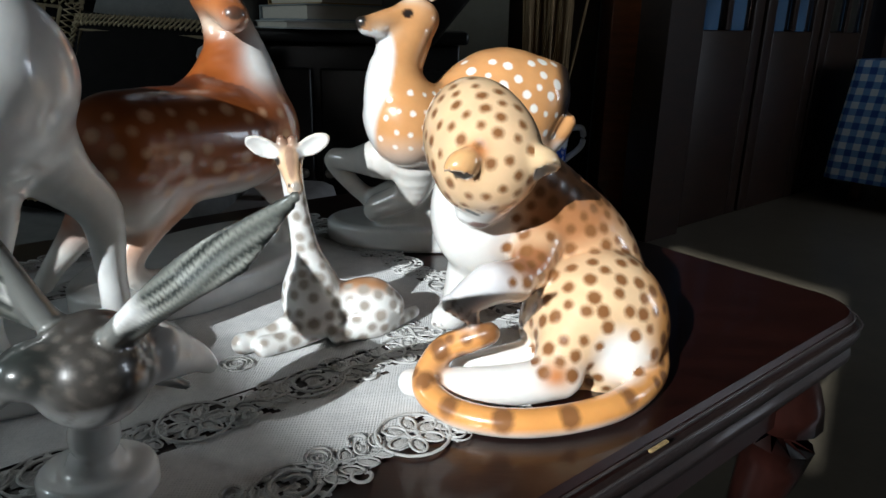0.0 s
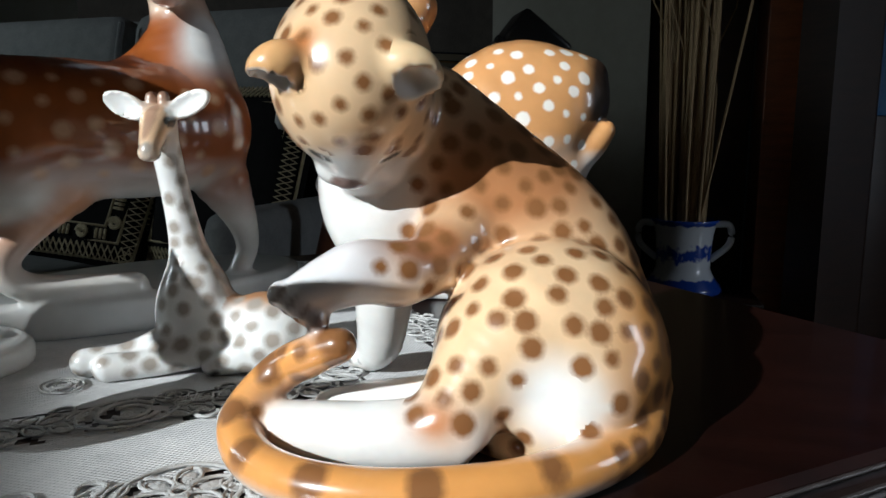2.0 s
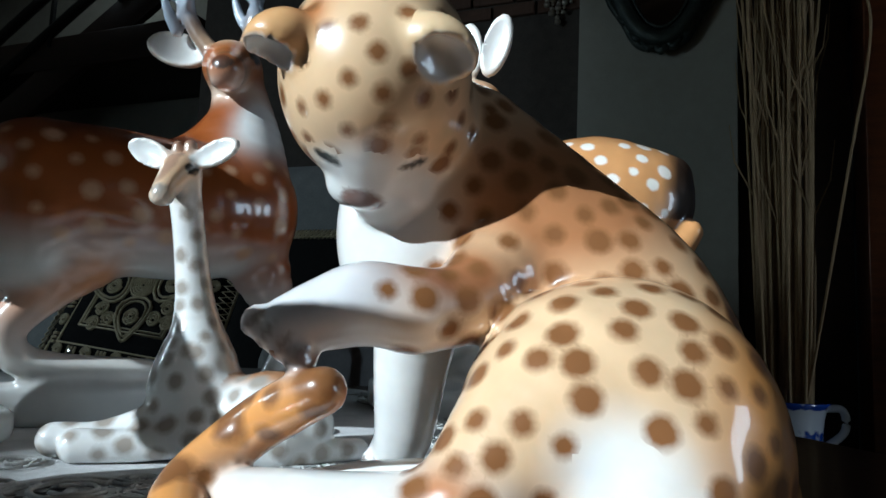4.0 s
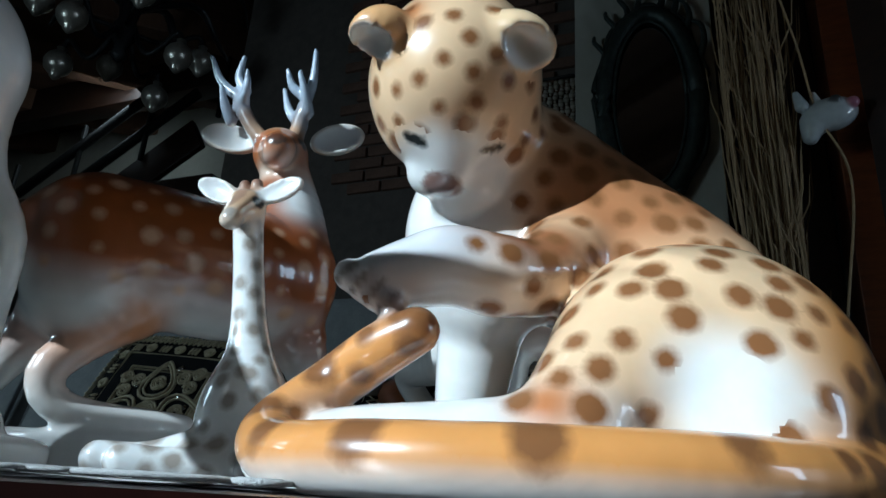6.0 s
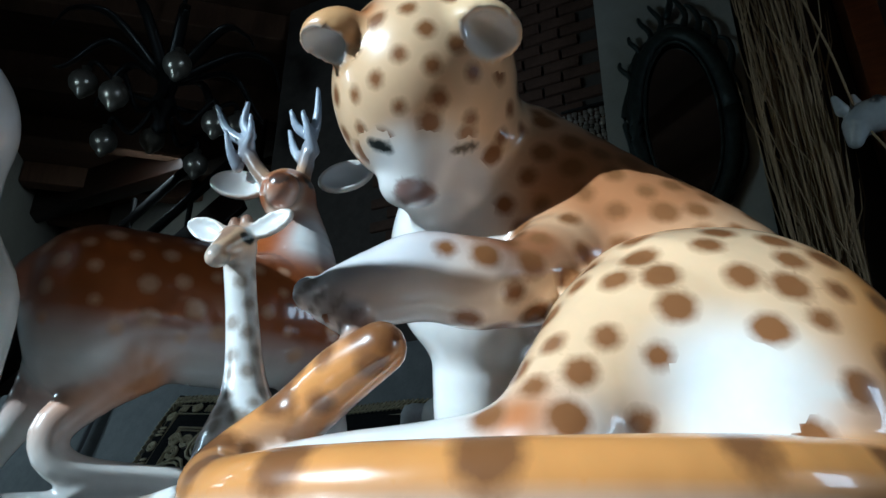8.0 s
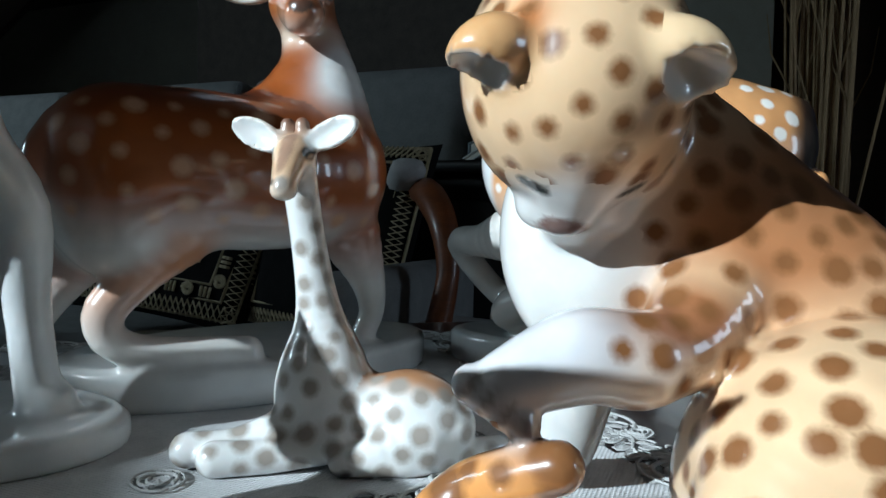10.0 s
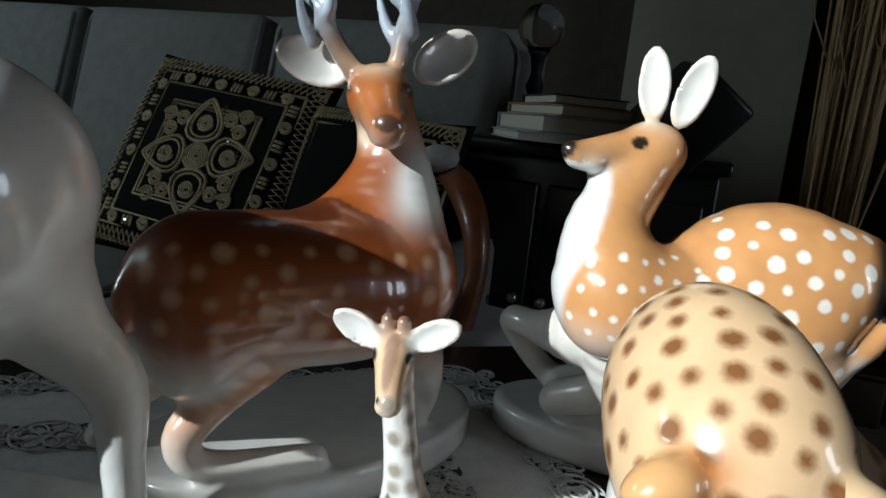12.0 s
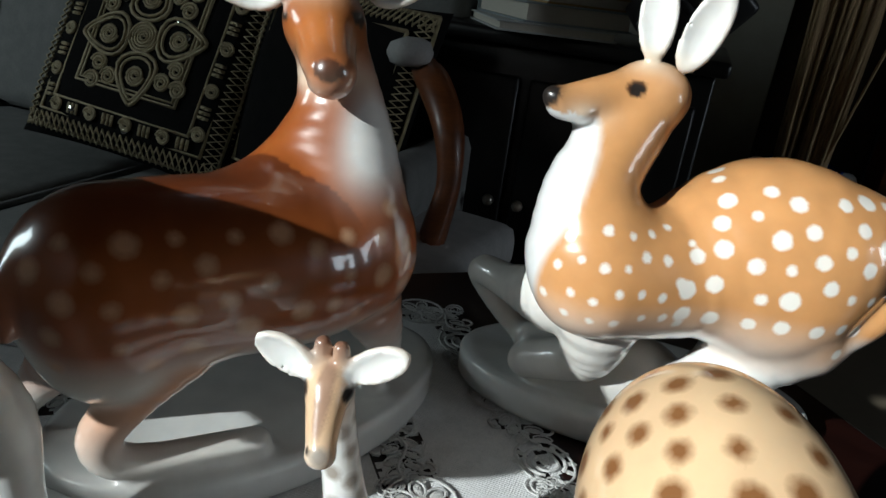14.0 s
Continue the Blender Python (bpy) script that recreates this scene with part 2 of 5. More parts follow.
    def stone(self, c, a, b, h, turn, colour, k=0.004, soft=0.006):
        """A low rounded oval plinth."""
        c = np.array(c, float)
        ca, sa = math.cos(radians(turn)), math.sin(radians(turn))

        def dist(g):
            p = g - c
            x, y = p[..., 0] * ca + p[..., 1] * sa, -p[..., 0] * sa + p[..., 1] * ca
            e = np.sqrt((x / a) ** 2 + (y / b) ** 2) + 1e-9
            side = (e - 1) * min(a, b) + soft
            up = np.abs(p[..., 2]) - h / 2 + soft
            return np.minimum(np.maximum(side, up), 0) + np.sqrt(np.maximum(side, 0) ** 2 + np.maximum(up, 0) ** 2) - soft

        m = max(a, b)
        return self._add(dist, c - (m, m, h), c + (m, m, h), k, colour, False, 0.003)

    def skin(self):
        """Surface nets: one vertex in each cell that the surface crosses."""
        f = self.field
        f[0], f[-1], f[:, 0], f[:, -1], f[:, :, 0], f[:, :, -1] = 0.02, 0.02, 0.02, 0.02, 0.02, 0.02
        n = np.array(f.shape) - 1
        total, count = np.zeros((*n, 3), np.float32), np.zeros(n, np.float32)
        corner = [(i, j, k) for i in (0, 1) for j in (0, 1) for k in (0, 1)]

        def at(c):
            return f[c[0]:c[0] + n[0], c[1]:c[1] + n[1], c[2]:c[2] + n[2]]

        for a in corner:
            for axis in range(3):
                if a[axis] == 0:
                    b = tuple(v + (i == axis) for i, v in enumerate(a))
                    fa, fb = at(a), at(b)
                    hit = (fa < 0) != (fb < 0)
                    t = np.where(hit, fa / np.where(hit, fa - fb, 1), 0)
                    for i in range(3):
                        total[..., i] += np.where(hit, a[i] + (t if i == axis else 0), 0)
                    count += hit
        live = count > 0
        index = np.full(n, -1, np.int64)
        index[live] = np.arange(live.sum())
        cells = np.argwhere(live)
        verts = self.low + self.step * (cells + total[live] / count[live][:, None])
        quads = []
        for axis in range(3):
            b, c = (axis + 1) % 3, (axis + 2) % 3
            s0 = [slice(1, n[i]) for i in range(3)]
            s1 = list(s0)
            s0[axis], s1[axis] = slice(0, n[axis]), slice(1, n[axis] + 1)
            fa, fb = f[tuple(s0)], f[tuple(s1)]
            cross = np.argwhere((fa < 0) != (fb < 0))
            base = cross + np.array([0 if i == axis else 1 for i in range(3)])
            inside = fa[tuple(cross.T)] < 0
            eb, ec = np.eye(3, dtype=int)[b], np.eye(3, dtype=int)[c]
            ring = [index[tuple((base - o).T)] for o in (0 * eb, eb, eb + ec, ec)]
            q = np.stack(ring, 1)
            q[~inside] = q[~inside][:, ::-1]
            quads.append(q)
        quads = np.concatenate(quads)
        shade, weight = np.zeros((len(verts), 3)), np.zeros((len(verts), 1))
        for dist, colour, sharp in [f for f in self.forms if f[2] >= 0.002]:
            w = np.exp(-np.clip(dist(verts) / sharp, -6, 30))[:, None]
            shade += w * (colour(verts) if callable(colour) else np.array(colour))
            weight += w
        shade = shade / weight
        for dist, colour, sharp in [f for f in self.forms if f[2] < 0.002]:
            t = np.clip(1 - dist(verts) / sharp, 0, 1)[:, None]
            shade = shade * (1 - t) + t * (colour(verts) if callable(colour) else np.array(colour))
        return verts, quads, shade


def scatter(verts, gap, seed, keep=None):
    """Spots spread over a skin, at least gap apart."""
    rng = np.random.default_rng(seed)
    chosen = []
    for i in rng.permutation(len(verts))[:6000]:
        p = verts[i]
        if (keep is None or keep(p)) and all(((p - c) ** 2).sum() > gap * gap for c in chosen):
            chosen.append(p)
    return np.array(chosen)


def spot_field(verts, spots, low, high, seed):
    """For each vertex, how far it lies outside the nearest spot."""
    size = np.random.default_rng(seed).uniform(low, high, len(spots))
    out = np.full(len(verts), 0.05)
    for c, r in zip(spots, size):
        out = np.minimum(out, np.sqrt(((verts - c) ** 2).sum(1)) - r)
    return out


def china(name, clay, mat, base, label, category, spots=None, tint=None):
    verts, quads, shade = clay.skin()
    me = bpy.data.meshes.new(name)
    me.from_pydata((verts - np.array(base)).tolist(), [], quads.tolist())
    if tint:
        shade = tint(verts, shade)
    field = spots(verts, shade) if spots else np.full(len(verts), 0.05)
    a = me.attributes.new("glaze", "FLOAT_COLOR", "POINT")
    a.data.foreach_set("color", np.hstack([np.clip(shade, 0, 1), np.ones((len(verts), 1))]).astype(np.float32).ravel())
    s = me.attributes.new("spot", "FLOAT", "POINT")
    s.data.foreach_set("value", field.astype(np.float32))
    me.materials.append(mat)
    me.shade_smooth()
    ob = new(name, me)
    ob.location = base
    return tagged(ob, label, category, "china animals on the table")


def blend(a, b, t):
    t = np.clip(t, 0, 1)[:, None]
    return a * (1 - t) + np.array(b) * t

# ---- the room ----
def room_box(name, u0, u1, v0, v1, z0, z1, mat, label, kind="structure"):
    bm = box(Matrix.Translation((0, 0, 0)), (u1 - u0, v1 - v0, z1 - z0))
    ob = mesh_object(name, bm, mat, smooth=False)
    c = room((u0 + u1) / 2, (v0 + v1) / 2, (z0 + z1) / 2)
    ob.matrix_basis = pose(*c, 0, 0, ROOM_TURN)
    return tagged(ob, label, "wall" if "wall" in name else name, kind=kind)


CEIL = FLOOR + 4.3
U0, U1, V0, V1 = -2.5, 7.0, -2.4, 9.0
room_box("floor", U0 - 0.3, U1 + 0.3, V0 - 0.3, V1 + 0.3, FLOOR - 0.2, FLOOR, M_FLOOR, "pale beige tiled floor of the living room")
room_box("ceiling", U0 - 0.3, U1 + 0.3, V0 - 0.3, V1 + 0.3, CEIL, CEIL + 0.2, M_CEIL, "dark brown boarded ceiling with timber beams")
room_box("wall_east", U1, U1 + 0.25, V0, V1, FLOOR, CEIL, M_WALL, "plain beige painted wall")
room_box("wall_north", U0, U1, V1, V1 + 0.25, FLOOR, CEIL, M_WALL, "plain beige painted wall behind the stairs")
room_box("wall_south", U0, U1, V0 - 0.25, V0, FLOOR, CEIL, M_WALL, "plain beige painted wall")

# unseen window wall, added to shape the light: one gap sized to trim the sunbeam, and a wider shaded light
WIN_V0, WIN_V1, WIN_Z0, WIN_Z1 = -1.06, -0.30, 1.92, 2.60
SKY_V0, SKY_V1, SKY_Z0, SKY_Z1 = 1.5, 2.3, 1.25, 1.95
for n, (a, b, z0, z1) in enumerate([(V0, WIN_V0, FLOOR, CEIL), (WIN_V1, SKY_V0, FLOOR, CEIL), (SKY_V1, V1, FLOOR, CEIL),
                                    (WIN_V0, WIN_V1, FLOOR, WIN_Z0), (WIN_V0, WIN_V1, WIN_Z1, CEIL), (SKY_V0, SKY_V1, FLOOR, SKY_Z0), (SKY_V0, SKY_V1, SKY_Z1, CEIL)]):
    room_box("wall_west", U0 - 0.25, U0, a, b, z0, z1, M_WALL, "unseen beige wall with gaps set to shape the light")
# unseen blocker, added so that no outside light enters by this opening
room_box("window_blind", U0 - 0.24, U0 - 0.2, SKY_V0 - 0.05, SKY_V1 + 0.05, SKY_Z0 - 0.05, SKY_Z1 + 0.05, M_WALL, "unseen panel added outside the opening to block light")
area_lamp("window_daylight", U0 - 0.1, (SKY_V0 + SKY_V1) / 2, (SKY_Z0 + SKY_Z1) / 2, SKY_V1 - SKY_V0, SKY_Z1 - SKY_Z0, 15, (0.88, 0.96, 0.97), room(1, -0.1, -0.2))
# added fill lamp for the jug, doors and floor; no opening stands behind it
area_lamp("right_fill", 4.0, V0 + 0.05, 1.5, 1.2, 1.4, 30, (0.88, 0.92, 1.0), room(-0.35, 1, -0.1))
# added lamp that brightens the stair wall, without a window of its own
area_lamp("stair_fill", -0.9, 6.1, CEIL - 0.4, 0.8, 0.5, 4, (0.95, 0.95, 0.9), room(-0.1, 1, -0.8))


def plain_wall(name, x0, x1, y0, y1, z0, z1, mat, label):
    bm = box(Matrix.Identity(4), (x1 - x0, y1 - y0, z1 - z0), 0.004)
    ob = mesh_object(name, bm, mat, smooth=False)
    ob.location = ((x0 + x1) / 2, (y0 + y1) / 2, (z0 + z1) / 2)
    return tagged(ob, label, "wall", kind="structure")


plain_wall("wall_pillar", -0.34, 0.32, 3.2, 3.5, FLOOR, CEIL, M_WALL, "narrow beige painted wall behind the mirror")
brick_wall = plain_wall("wall_brick", -2.6, -0.345, 3.32, 3.55, FLOOR, CEIL, M_MORTAR, "dark brown brick wall")
plain_wall("wall_panel", 0.325, 0.74, 3.3, 3.5, FLOOR, CEIL, M_WOOD_DARK, "dark stained wooden wall panel")
plain_wall("trim", 0.745, 0.90, 3.06, 3.3, FLOOR, CEIL, M_WOOD_RED, "red brown wooden door post")

# ---- the table ----
CORNER = Vector((0.524, 0.654, 0))
EU, EV = Vector((-UX, -UY, 0)), Vector((-UY, UX, 0))     # along the front edge, and away from it
T_LONG, T_DEEP = 1.15, 0.75
CHIP_A, CHIP_Z = 0.396, 0.0015
T_MID = CORNER + EU * (T_LONG / 2) + EV * (T_DEEP / 2)


def round_rect(long, deep, radius, steps=8):
    out = []
    for sx, sy, a0 in ((1, 1, 0), (-1, 1, 90), (-1, -1, 180), (1, -1, 270)):
        for k in range(steps + 1):
            a = radians(a0 + 90 * k / steps)
            out.append((sx * (long / 2 - radius) + radius * math.cos(a), sy * (deep / 2 - radius) + radius * math.sin(a)))
    return out


def add_slab(bm, m, long, deep, radius, profile):
    """A rounded slab whose edge follows (inset, height) pairs from below to the top."""
    rings = [[bm.verts.new(m @ Vector((x, y, z))) for x, y in round_rect(long - 2 * i, deep - 2 * i, max(radius - i, 0.004))] for i, z in profile]
    for a, b in zip(rings, rings[1:]):
        for k in range(len(a)):
            bm.faces.new((a[k], a[(k + 1) % len(a)], b[(k + 1) % len(a)], b[k]))
    bm.faces.new(rings[0][::-1])
    bm.faces.new(rings[-1])


table = thing("side_table", T_MID.x, T_MID.y, FLOOR, "dark polished mahogany table with a worn moulded edge", "table", turn=ROOM_TURN)
tm = parent_world(table)
H = TOP - FLOOR
bm = bmesh.new()
add_slab(bm, tm, T_LONG - 0.012, T_DEEP - 0.012, 0.055, [(0.0, H - 0.012), (0.001, H - 0.004), (0.005, H)])
part("tabletop", bm, M_MAHOGANY, table, smooth=False)
bm = bmesh.new()
add_slab(bm, tm, T_LONG, T_DEEP, 0.06, [(0.030, H - 0.074), (0.020, H - 0.072), (0.016, H - 0.064), (0.019, H - 0.058), (0.010, H - 0.052), (0.002, H - 0.046), (0.003, H - 0.040), (0.008, H - 0.037), (0.008, H - 0.032), (0.001, H - 0.028), (-0.002, H - 0.02), (0.0, H - 0.014), (0.006, H - 0.0115)])
part("moulding", bm, M_WORN_EDGE, table, "moulded edge with chipped varnish")
# paler beads: rubbed wear, plus the window's highlight put into the colour
M_RUBBED_GLINT = rough_surface("rubbed varnish with painted glint", (0.012, 0.009, 0.008), (0.07, 0.06, 0.06), 70, 0.35, 0.5, coat=0.3)
for inset, low in ((-0.0015, 0.0105), (0.0045, 0.0042)):
    bm = bmesh.new()
    ring = [tm @ Vector((x, y, H - low)) for x, y in round_rect(T_LONG - 2 * inset, T_DEEP - 2 * inset, 0.06)]
    add_tube(bm, ring + ring[:1], 0.0013, 6)
    part("bead", bm, M_RUBBED_GLINT, table, "bead with rubbed varnish and a painted window glint")
bm = box(tm @ Matrix.Translation((T_LONG / 2 - CHIP_A, -T_DEEP / 2 - 0.0015, H - CHIP_Z)), (0.021, 0.003, 0.0018), 0.0006)
part("chip", bm, rough_surface("bare chipped wood", (0.10, 0.06, 0.02), (0.5, 0.36, 0.16), 260, 0.7, 0.6), table, "bare chip in the edge", False)
bm = bmesh.new()
add_slab(bm, tm, T_LONG - 0.09, T_DEEP - 0.09, 0.03, [(0.0, H - 0.13), (0.0, H - 0.0735)])
part("apron", bm, M_MAHOGANY, table, smooth=False)
for sx in (1, -1):
    for sy in (1, -1):
        bm = bmesh.new()
        cx, cy = sx * (T_LONG / 2 - 0.075), sy * (T_DEEP / 2 - 0.075)
        q = spline([(cx, cy, H - 0.05, 0.036), (cx + sx * 0.022, cy + sy * 0.022, H - 0.14, 0.040), (cx + sx * 0.006, cy + sy * 0.006, H - 0.28, 0.024),
                    (cx - sx * 0.012, cy - sy * 0.012, 0.16, 0.017), (cx - sx * 0.004, cy - sy * 0.004, 0.05, 0.016), (cx + sx * 0.02, cy + sy * 0.02, 0.018, 0.026), (cx + sx * 0.024, cy + sy * 0.024, 0.0, 0.022)], 5)
        add_tube(bm, [tm @ Vector(p[:3]) for p in q], [p[3] for p in q], 12)
        part("leg", bm, M_MAHOGANY, table, "curved cabriole leg")

# ---- leopard ----
WHITE = (0.80, 0.79, 0.76)
ORANGE = (0.70, 0.32, 0.09)
CREAM = (0.81, 0.56, 0.33)
TAN = (0.50, 0.17, 0.045)
BROWN = (0.16, 0.05, 0.018)
DARK = (0.02, 0.016, 0.014)
GREY = (0.22, 0.2, 0.19)


def coat(top, low, edge, soft):
    """Brown above a height, white below, fading over soft."""
    def shade(v):
        t = np.clip((v[:, 2] - edge) / soft + 0.5, 0, 1)[:, None]
        return np.array(low) * (1 - t) + np.array(top) * t
    return shade


def leopard():
    c = Clay((0.03, 0.385, 0.512), (0.275, 0.625, 0.765), 0.0021)
    # trunk and haunch
    c.limb([(0.203, 0.550, 0.570, 0.048), (0.188, 0.556, 0.606, 0.046), (0.157, 0.552, 0.638, 0.043), (0.120, 0.538, 0.676, 0.037)], CREAM, 0.01)
    c.ball((0.196, 0.513, 0.556), (0.061, 0.056, 0.0655), CREAM, 0.0025)
    c.ball((0.102, 0.536, 0.645), (0.042, 0.034, 0.055), WHITE, 0.012, sharp=0.004)
    # head, bowed so that the face looks at the paw
    skull = coat(CREAM, WHITE, 0.6635, 0.008)
    c.ball((0.0955, 0.4950, 0.7080), (0.0374, 0.0560, 0.0425), skull, 0.012, (28.6, 16.1, 31.9))
    c.ball((0.1030, 0.4800, 0.6980), (0.0360, 0.0350, 0.0370), skull, 0.014, sharp=0.004)
    c.ball((0.1030, 0.4890, 0.6830), (0.0330, 0.0240, 0.0260), skull, 0.010, (0, 0, 29), sharp=0.004)
    c.limb([(0.1040, 0.4790, 0.6700, 0.0150), (0.1000, 0.4850, 0.6590, 0.0115)], WHITE, 0.008)
    for x, y in ((0.0910, 0.4885), (0.1080, 0.4980)):
        c.ball((x, y, 0.6565), (0.0115, 0.0095, 0.0092), WHITE, 0.006, (0, 0, 29))
    c.ball((0.0970, 0.5020, 0.6500), (0.0110, 0.0100, 0.0080), WHITE, 0.006)
    c.ball((0.0985, 0.4845, 0.6505), (0.0076, 0.0056, 0.0048), (0.20, 0.12, 0.10), 0.003, (0, 0, 29), sharp=0.0015)
    c.paint((0.0980, 0.4830, 0.6495), (0.0080, 0.0075, 0.0046), (0, 0, 29), (0.20, 0.12, 0.10), 0.0016)
    # warm side of the nose
    c.paint((0.1100, 0.4830, 0.6640), (0.0030, 0.0080, 0.0070), (0, -12, 29), (0.52, 0.25, 0.12), 0.0015)
    # ears, drooping to the sides and open below
    c.cup((0.0835, 0.4405, 0.7010), (0.0138, 0.0102, 0.0106), (12, -30, 30), (-0.0036, -0.0032, -0.0080), 0.78, (0.74, 0.42, 0.18), WHITE, 0.005)
    c.cup((0.1385, 0.4610, 0.7000), (0.0152, 0.0106, 0.0112), (12, 28, 30), (0.0044, -0.0028, -0.0080), 0.78, (0.80, 0.58, 0.34), WHITE, 0.005)
    # eyes, half closed
    for x, y, dip, long, tall in ((0.0912, 0.4690, 20, 0.0062, 0.0021), (0.1180, 0.4832, -18, 0.0060, 0.0015)):
        c.paint((x, y, 0.6650), (long, 0.0120, tall), (35, dip, 29), (0.006, 0.009, 0.008), 0.0011)
    # standing foreleg
    c.limb([(0.102, 0.542, 0.625, 0.024), (0.092, 0.553, 0.580, 0.0185), (0.084, 0.566, 0.545, 0.0150), (0.074, 0.575, 0.533, 0.0125)], WHITE, 0.006)
    for k in range(3):
        c.ball((0.0655 + 0.0062 * k, 0.5685 + 0.001 * k, 0.5300), (0.0050, 0.0070, 0.0055), WHITE, 0.002)
        c.ball((0.0640 + 0.0064 * k, 0.5620 + 0.001 * k, 0.5310), (0.0012, 0.0014, 0.0016), GREY, 0.001, sharp=0.0008)
    # raised foreleg, its paw hanging
    c.limb([(0.148, 0.522, 0.626, 0.022), (0.138, 0.496, 0.609, 0.0165), (0.124, 0.479, 0.605, 0.0155)], CREAM, 0.006)
    c.limb([(0.126, 0.480, 0.605, 0.0155), (0.110, 0.4705, 0.607, 0.0160), (0.098, 0.4635, 0.603, 0.0140), (0.087, 0.4555, 0.598, 0.0112)], (0.72, 0.71, 0.72), 0.004)
    for k in range(4):
        x, y, z = 0.0765 + 0.0058 * k, 0.4500 + 0.0010 * k, 0.5985 - 0.0040 * k
        c.ball((x, y, z), (0.0056, 0.0072, 0.0064), (0.74, 0.73, 0.73), 0.0025)
        c.ball((x - 0.0015, y - 0.0052, z - 0.0030), (0.0014, 0.0020, 0.0016), GREY, 0.001, sharp=0.0008)
        c.paint((x + 0.0028, y - 0.0045, z + 0.0012), (0.0010, 0.0060, 0.0040), (0, 35, 0), (0.42, 0.39, 0.38), 0.0008)
    # hind legs
    c.limb([(0.184, 0.494, 0.575, 0.038), (0.168, 0.470, 0.560, 0.024), (0.157, 0.453, 0.545, 0.0165)], CREAM, 0.010)
    c.limb([(0.162, 0.453, 0.540, 0.0165), (0.128, 0.446, 0.5365, 0.0155), (0.085, 0.444, 0.5355, 0.0135), (0.050, 0.453, 0.5325, 0.0105)], WHITE, 0.006)
    c.ball((0.214, 0.478, 0.548), (0.024, 0.020, 0.024), WHITE, 0.014)
    c.limb([(0.160, 0.500, 0.536, 0.016), (0.115, 0.480, 0.535, 0.014), (0.090, 0.476, 0.533, 0.011)], WHITE, 0.005)
    c.ball((0.1800, 0.4560, 0.5260), (0.0090, 0.0170, 0.0110), None, 0.004, (0, 0, -30), cut=True)
    # tail
    c.limb([(0.246, 0.520, 0.545, 0.013), (0.238, 0.478, 0.533, 0.012), (0.205, 0.434, 0.531, 0.0112), (0.160, 0.410, 0.5305, 0.0105), (0.115, 0.404, 0.5305, 0.0102), (0.079, 0.417, 0.5315, 0.0102),
            (0.061, 0.437, 0.540, 0.0102), (0.072, 0.454, 0.558, 0.0102), (0.092, 0.451, 0.570, 0.0100), (0.106, 0.449, 0.5760, 0.0085)], coat(ORANGE, WHITE, 0.5265, 0.009), 0.0025, steps=6)

    tail = spline([(0.205, 0.434, 0.531), (0.160, 0.410, 0.5305), (0.115, 0.404, 0.5305), (0.079, 0.417, 0.5315), (0.061, 0.437, 0.540), (0.072, 0.454, 0.558), (0.106, 0.449, 0.576)], 2)[::2]

    def tint(v, s):
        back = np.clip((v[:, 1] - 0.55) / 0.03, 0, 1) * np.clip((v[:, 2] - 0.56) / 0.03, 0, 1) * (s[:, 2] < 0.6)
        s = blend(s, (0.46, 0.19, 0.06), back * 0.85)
        # brown shoulder coat, painted darker to deepen the shadow of the head
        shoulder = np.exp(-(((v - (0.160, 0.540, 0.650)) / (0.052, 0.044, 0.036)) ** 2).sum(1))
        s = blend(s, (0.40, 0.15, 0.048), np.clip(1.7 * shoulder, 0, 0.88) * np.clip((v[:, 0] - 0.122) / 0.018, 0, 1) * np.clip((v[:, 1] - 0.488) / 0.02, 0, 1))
        edge = np.clip((v[:, 0] - 0.222) / 0.02, 0, 1) * (s[:, 2] < 0.6)
        s = blend(s, ORANGE, edge)
        # sun glare on the haunch, painted in as white
        thigh_glare = np.exp(-(((v - (0.204, 0.454, 0.556)) / (0.024, 0.022, 0.026)) ** 2).sum(1))
        s = blend(s, WHITE, np.clip(1.7 * thigh_glare - 0.5, 0, 1))
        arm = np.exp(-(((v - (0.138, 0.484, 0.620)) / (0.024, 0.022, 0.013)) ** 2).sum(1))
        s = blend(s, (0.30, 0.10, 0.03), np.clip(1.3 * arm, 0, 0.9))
        knee = np.exp(-(((v - (0.155, 0.440, 0.549)) / (0.012, 0.016, 0.009)) ** 2).sum(1))
        s = blend(s, (0.45, 0.15, 0.03), knee)
        tip = np.exp(-(((v - (0.108, 0.447, 0.582)) / 0.010) ** 2).sum(1))
        s = blend(s, BROWN, np.clip(1.6 * tip, 0, 0.9))
        ear = np.exp(-(((v - (0.094, 0.446, 0.710)) / 0.0085) ** 2).sum(1))
        return blend(s, TAN, ear)

    def spots(v, s):
        coat = (s[:, 2] < 0.55) & (s[:, 0] > 0.30)
        pool = v[coat]
        head = pool[(pool[:, 2] > 0.668) & (pool[:, 1] < 0.575) & (pool[:, 0] < 0.142)]
        tail_like = (pool[:, 2] < 0.545) & (pool[:, 1] < 0.45)
        body = pool[((pool[:, 2] <= 0.666) | (pool[:, 0] >= 0.142)) & ~tail_like]
        f = spot_field(v, scatter(head, 0.0120, 3), 0.0029, 0.0044, 5)
        f = np.minimum(f, spot_field(v, scatter(body, 0.0120, 4), 0.0037, 0.0057, 6))
        f = np.minimum(f, spot_field(v, tail + np.array((0, -0.004, 0.004)), 0.0078, 0.0090, 7))
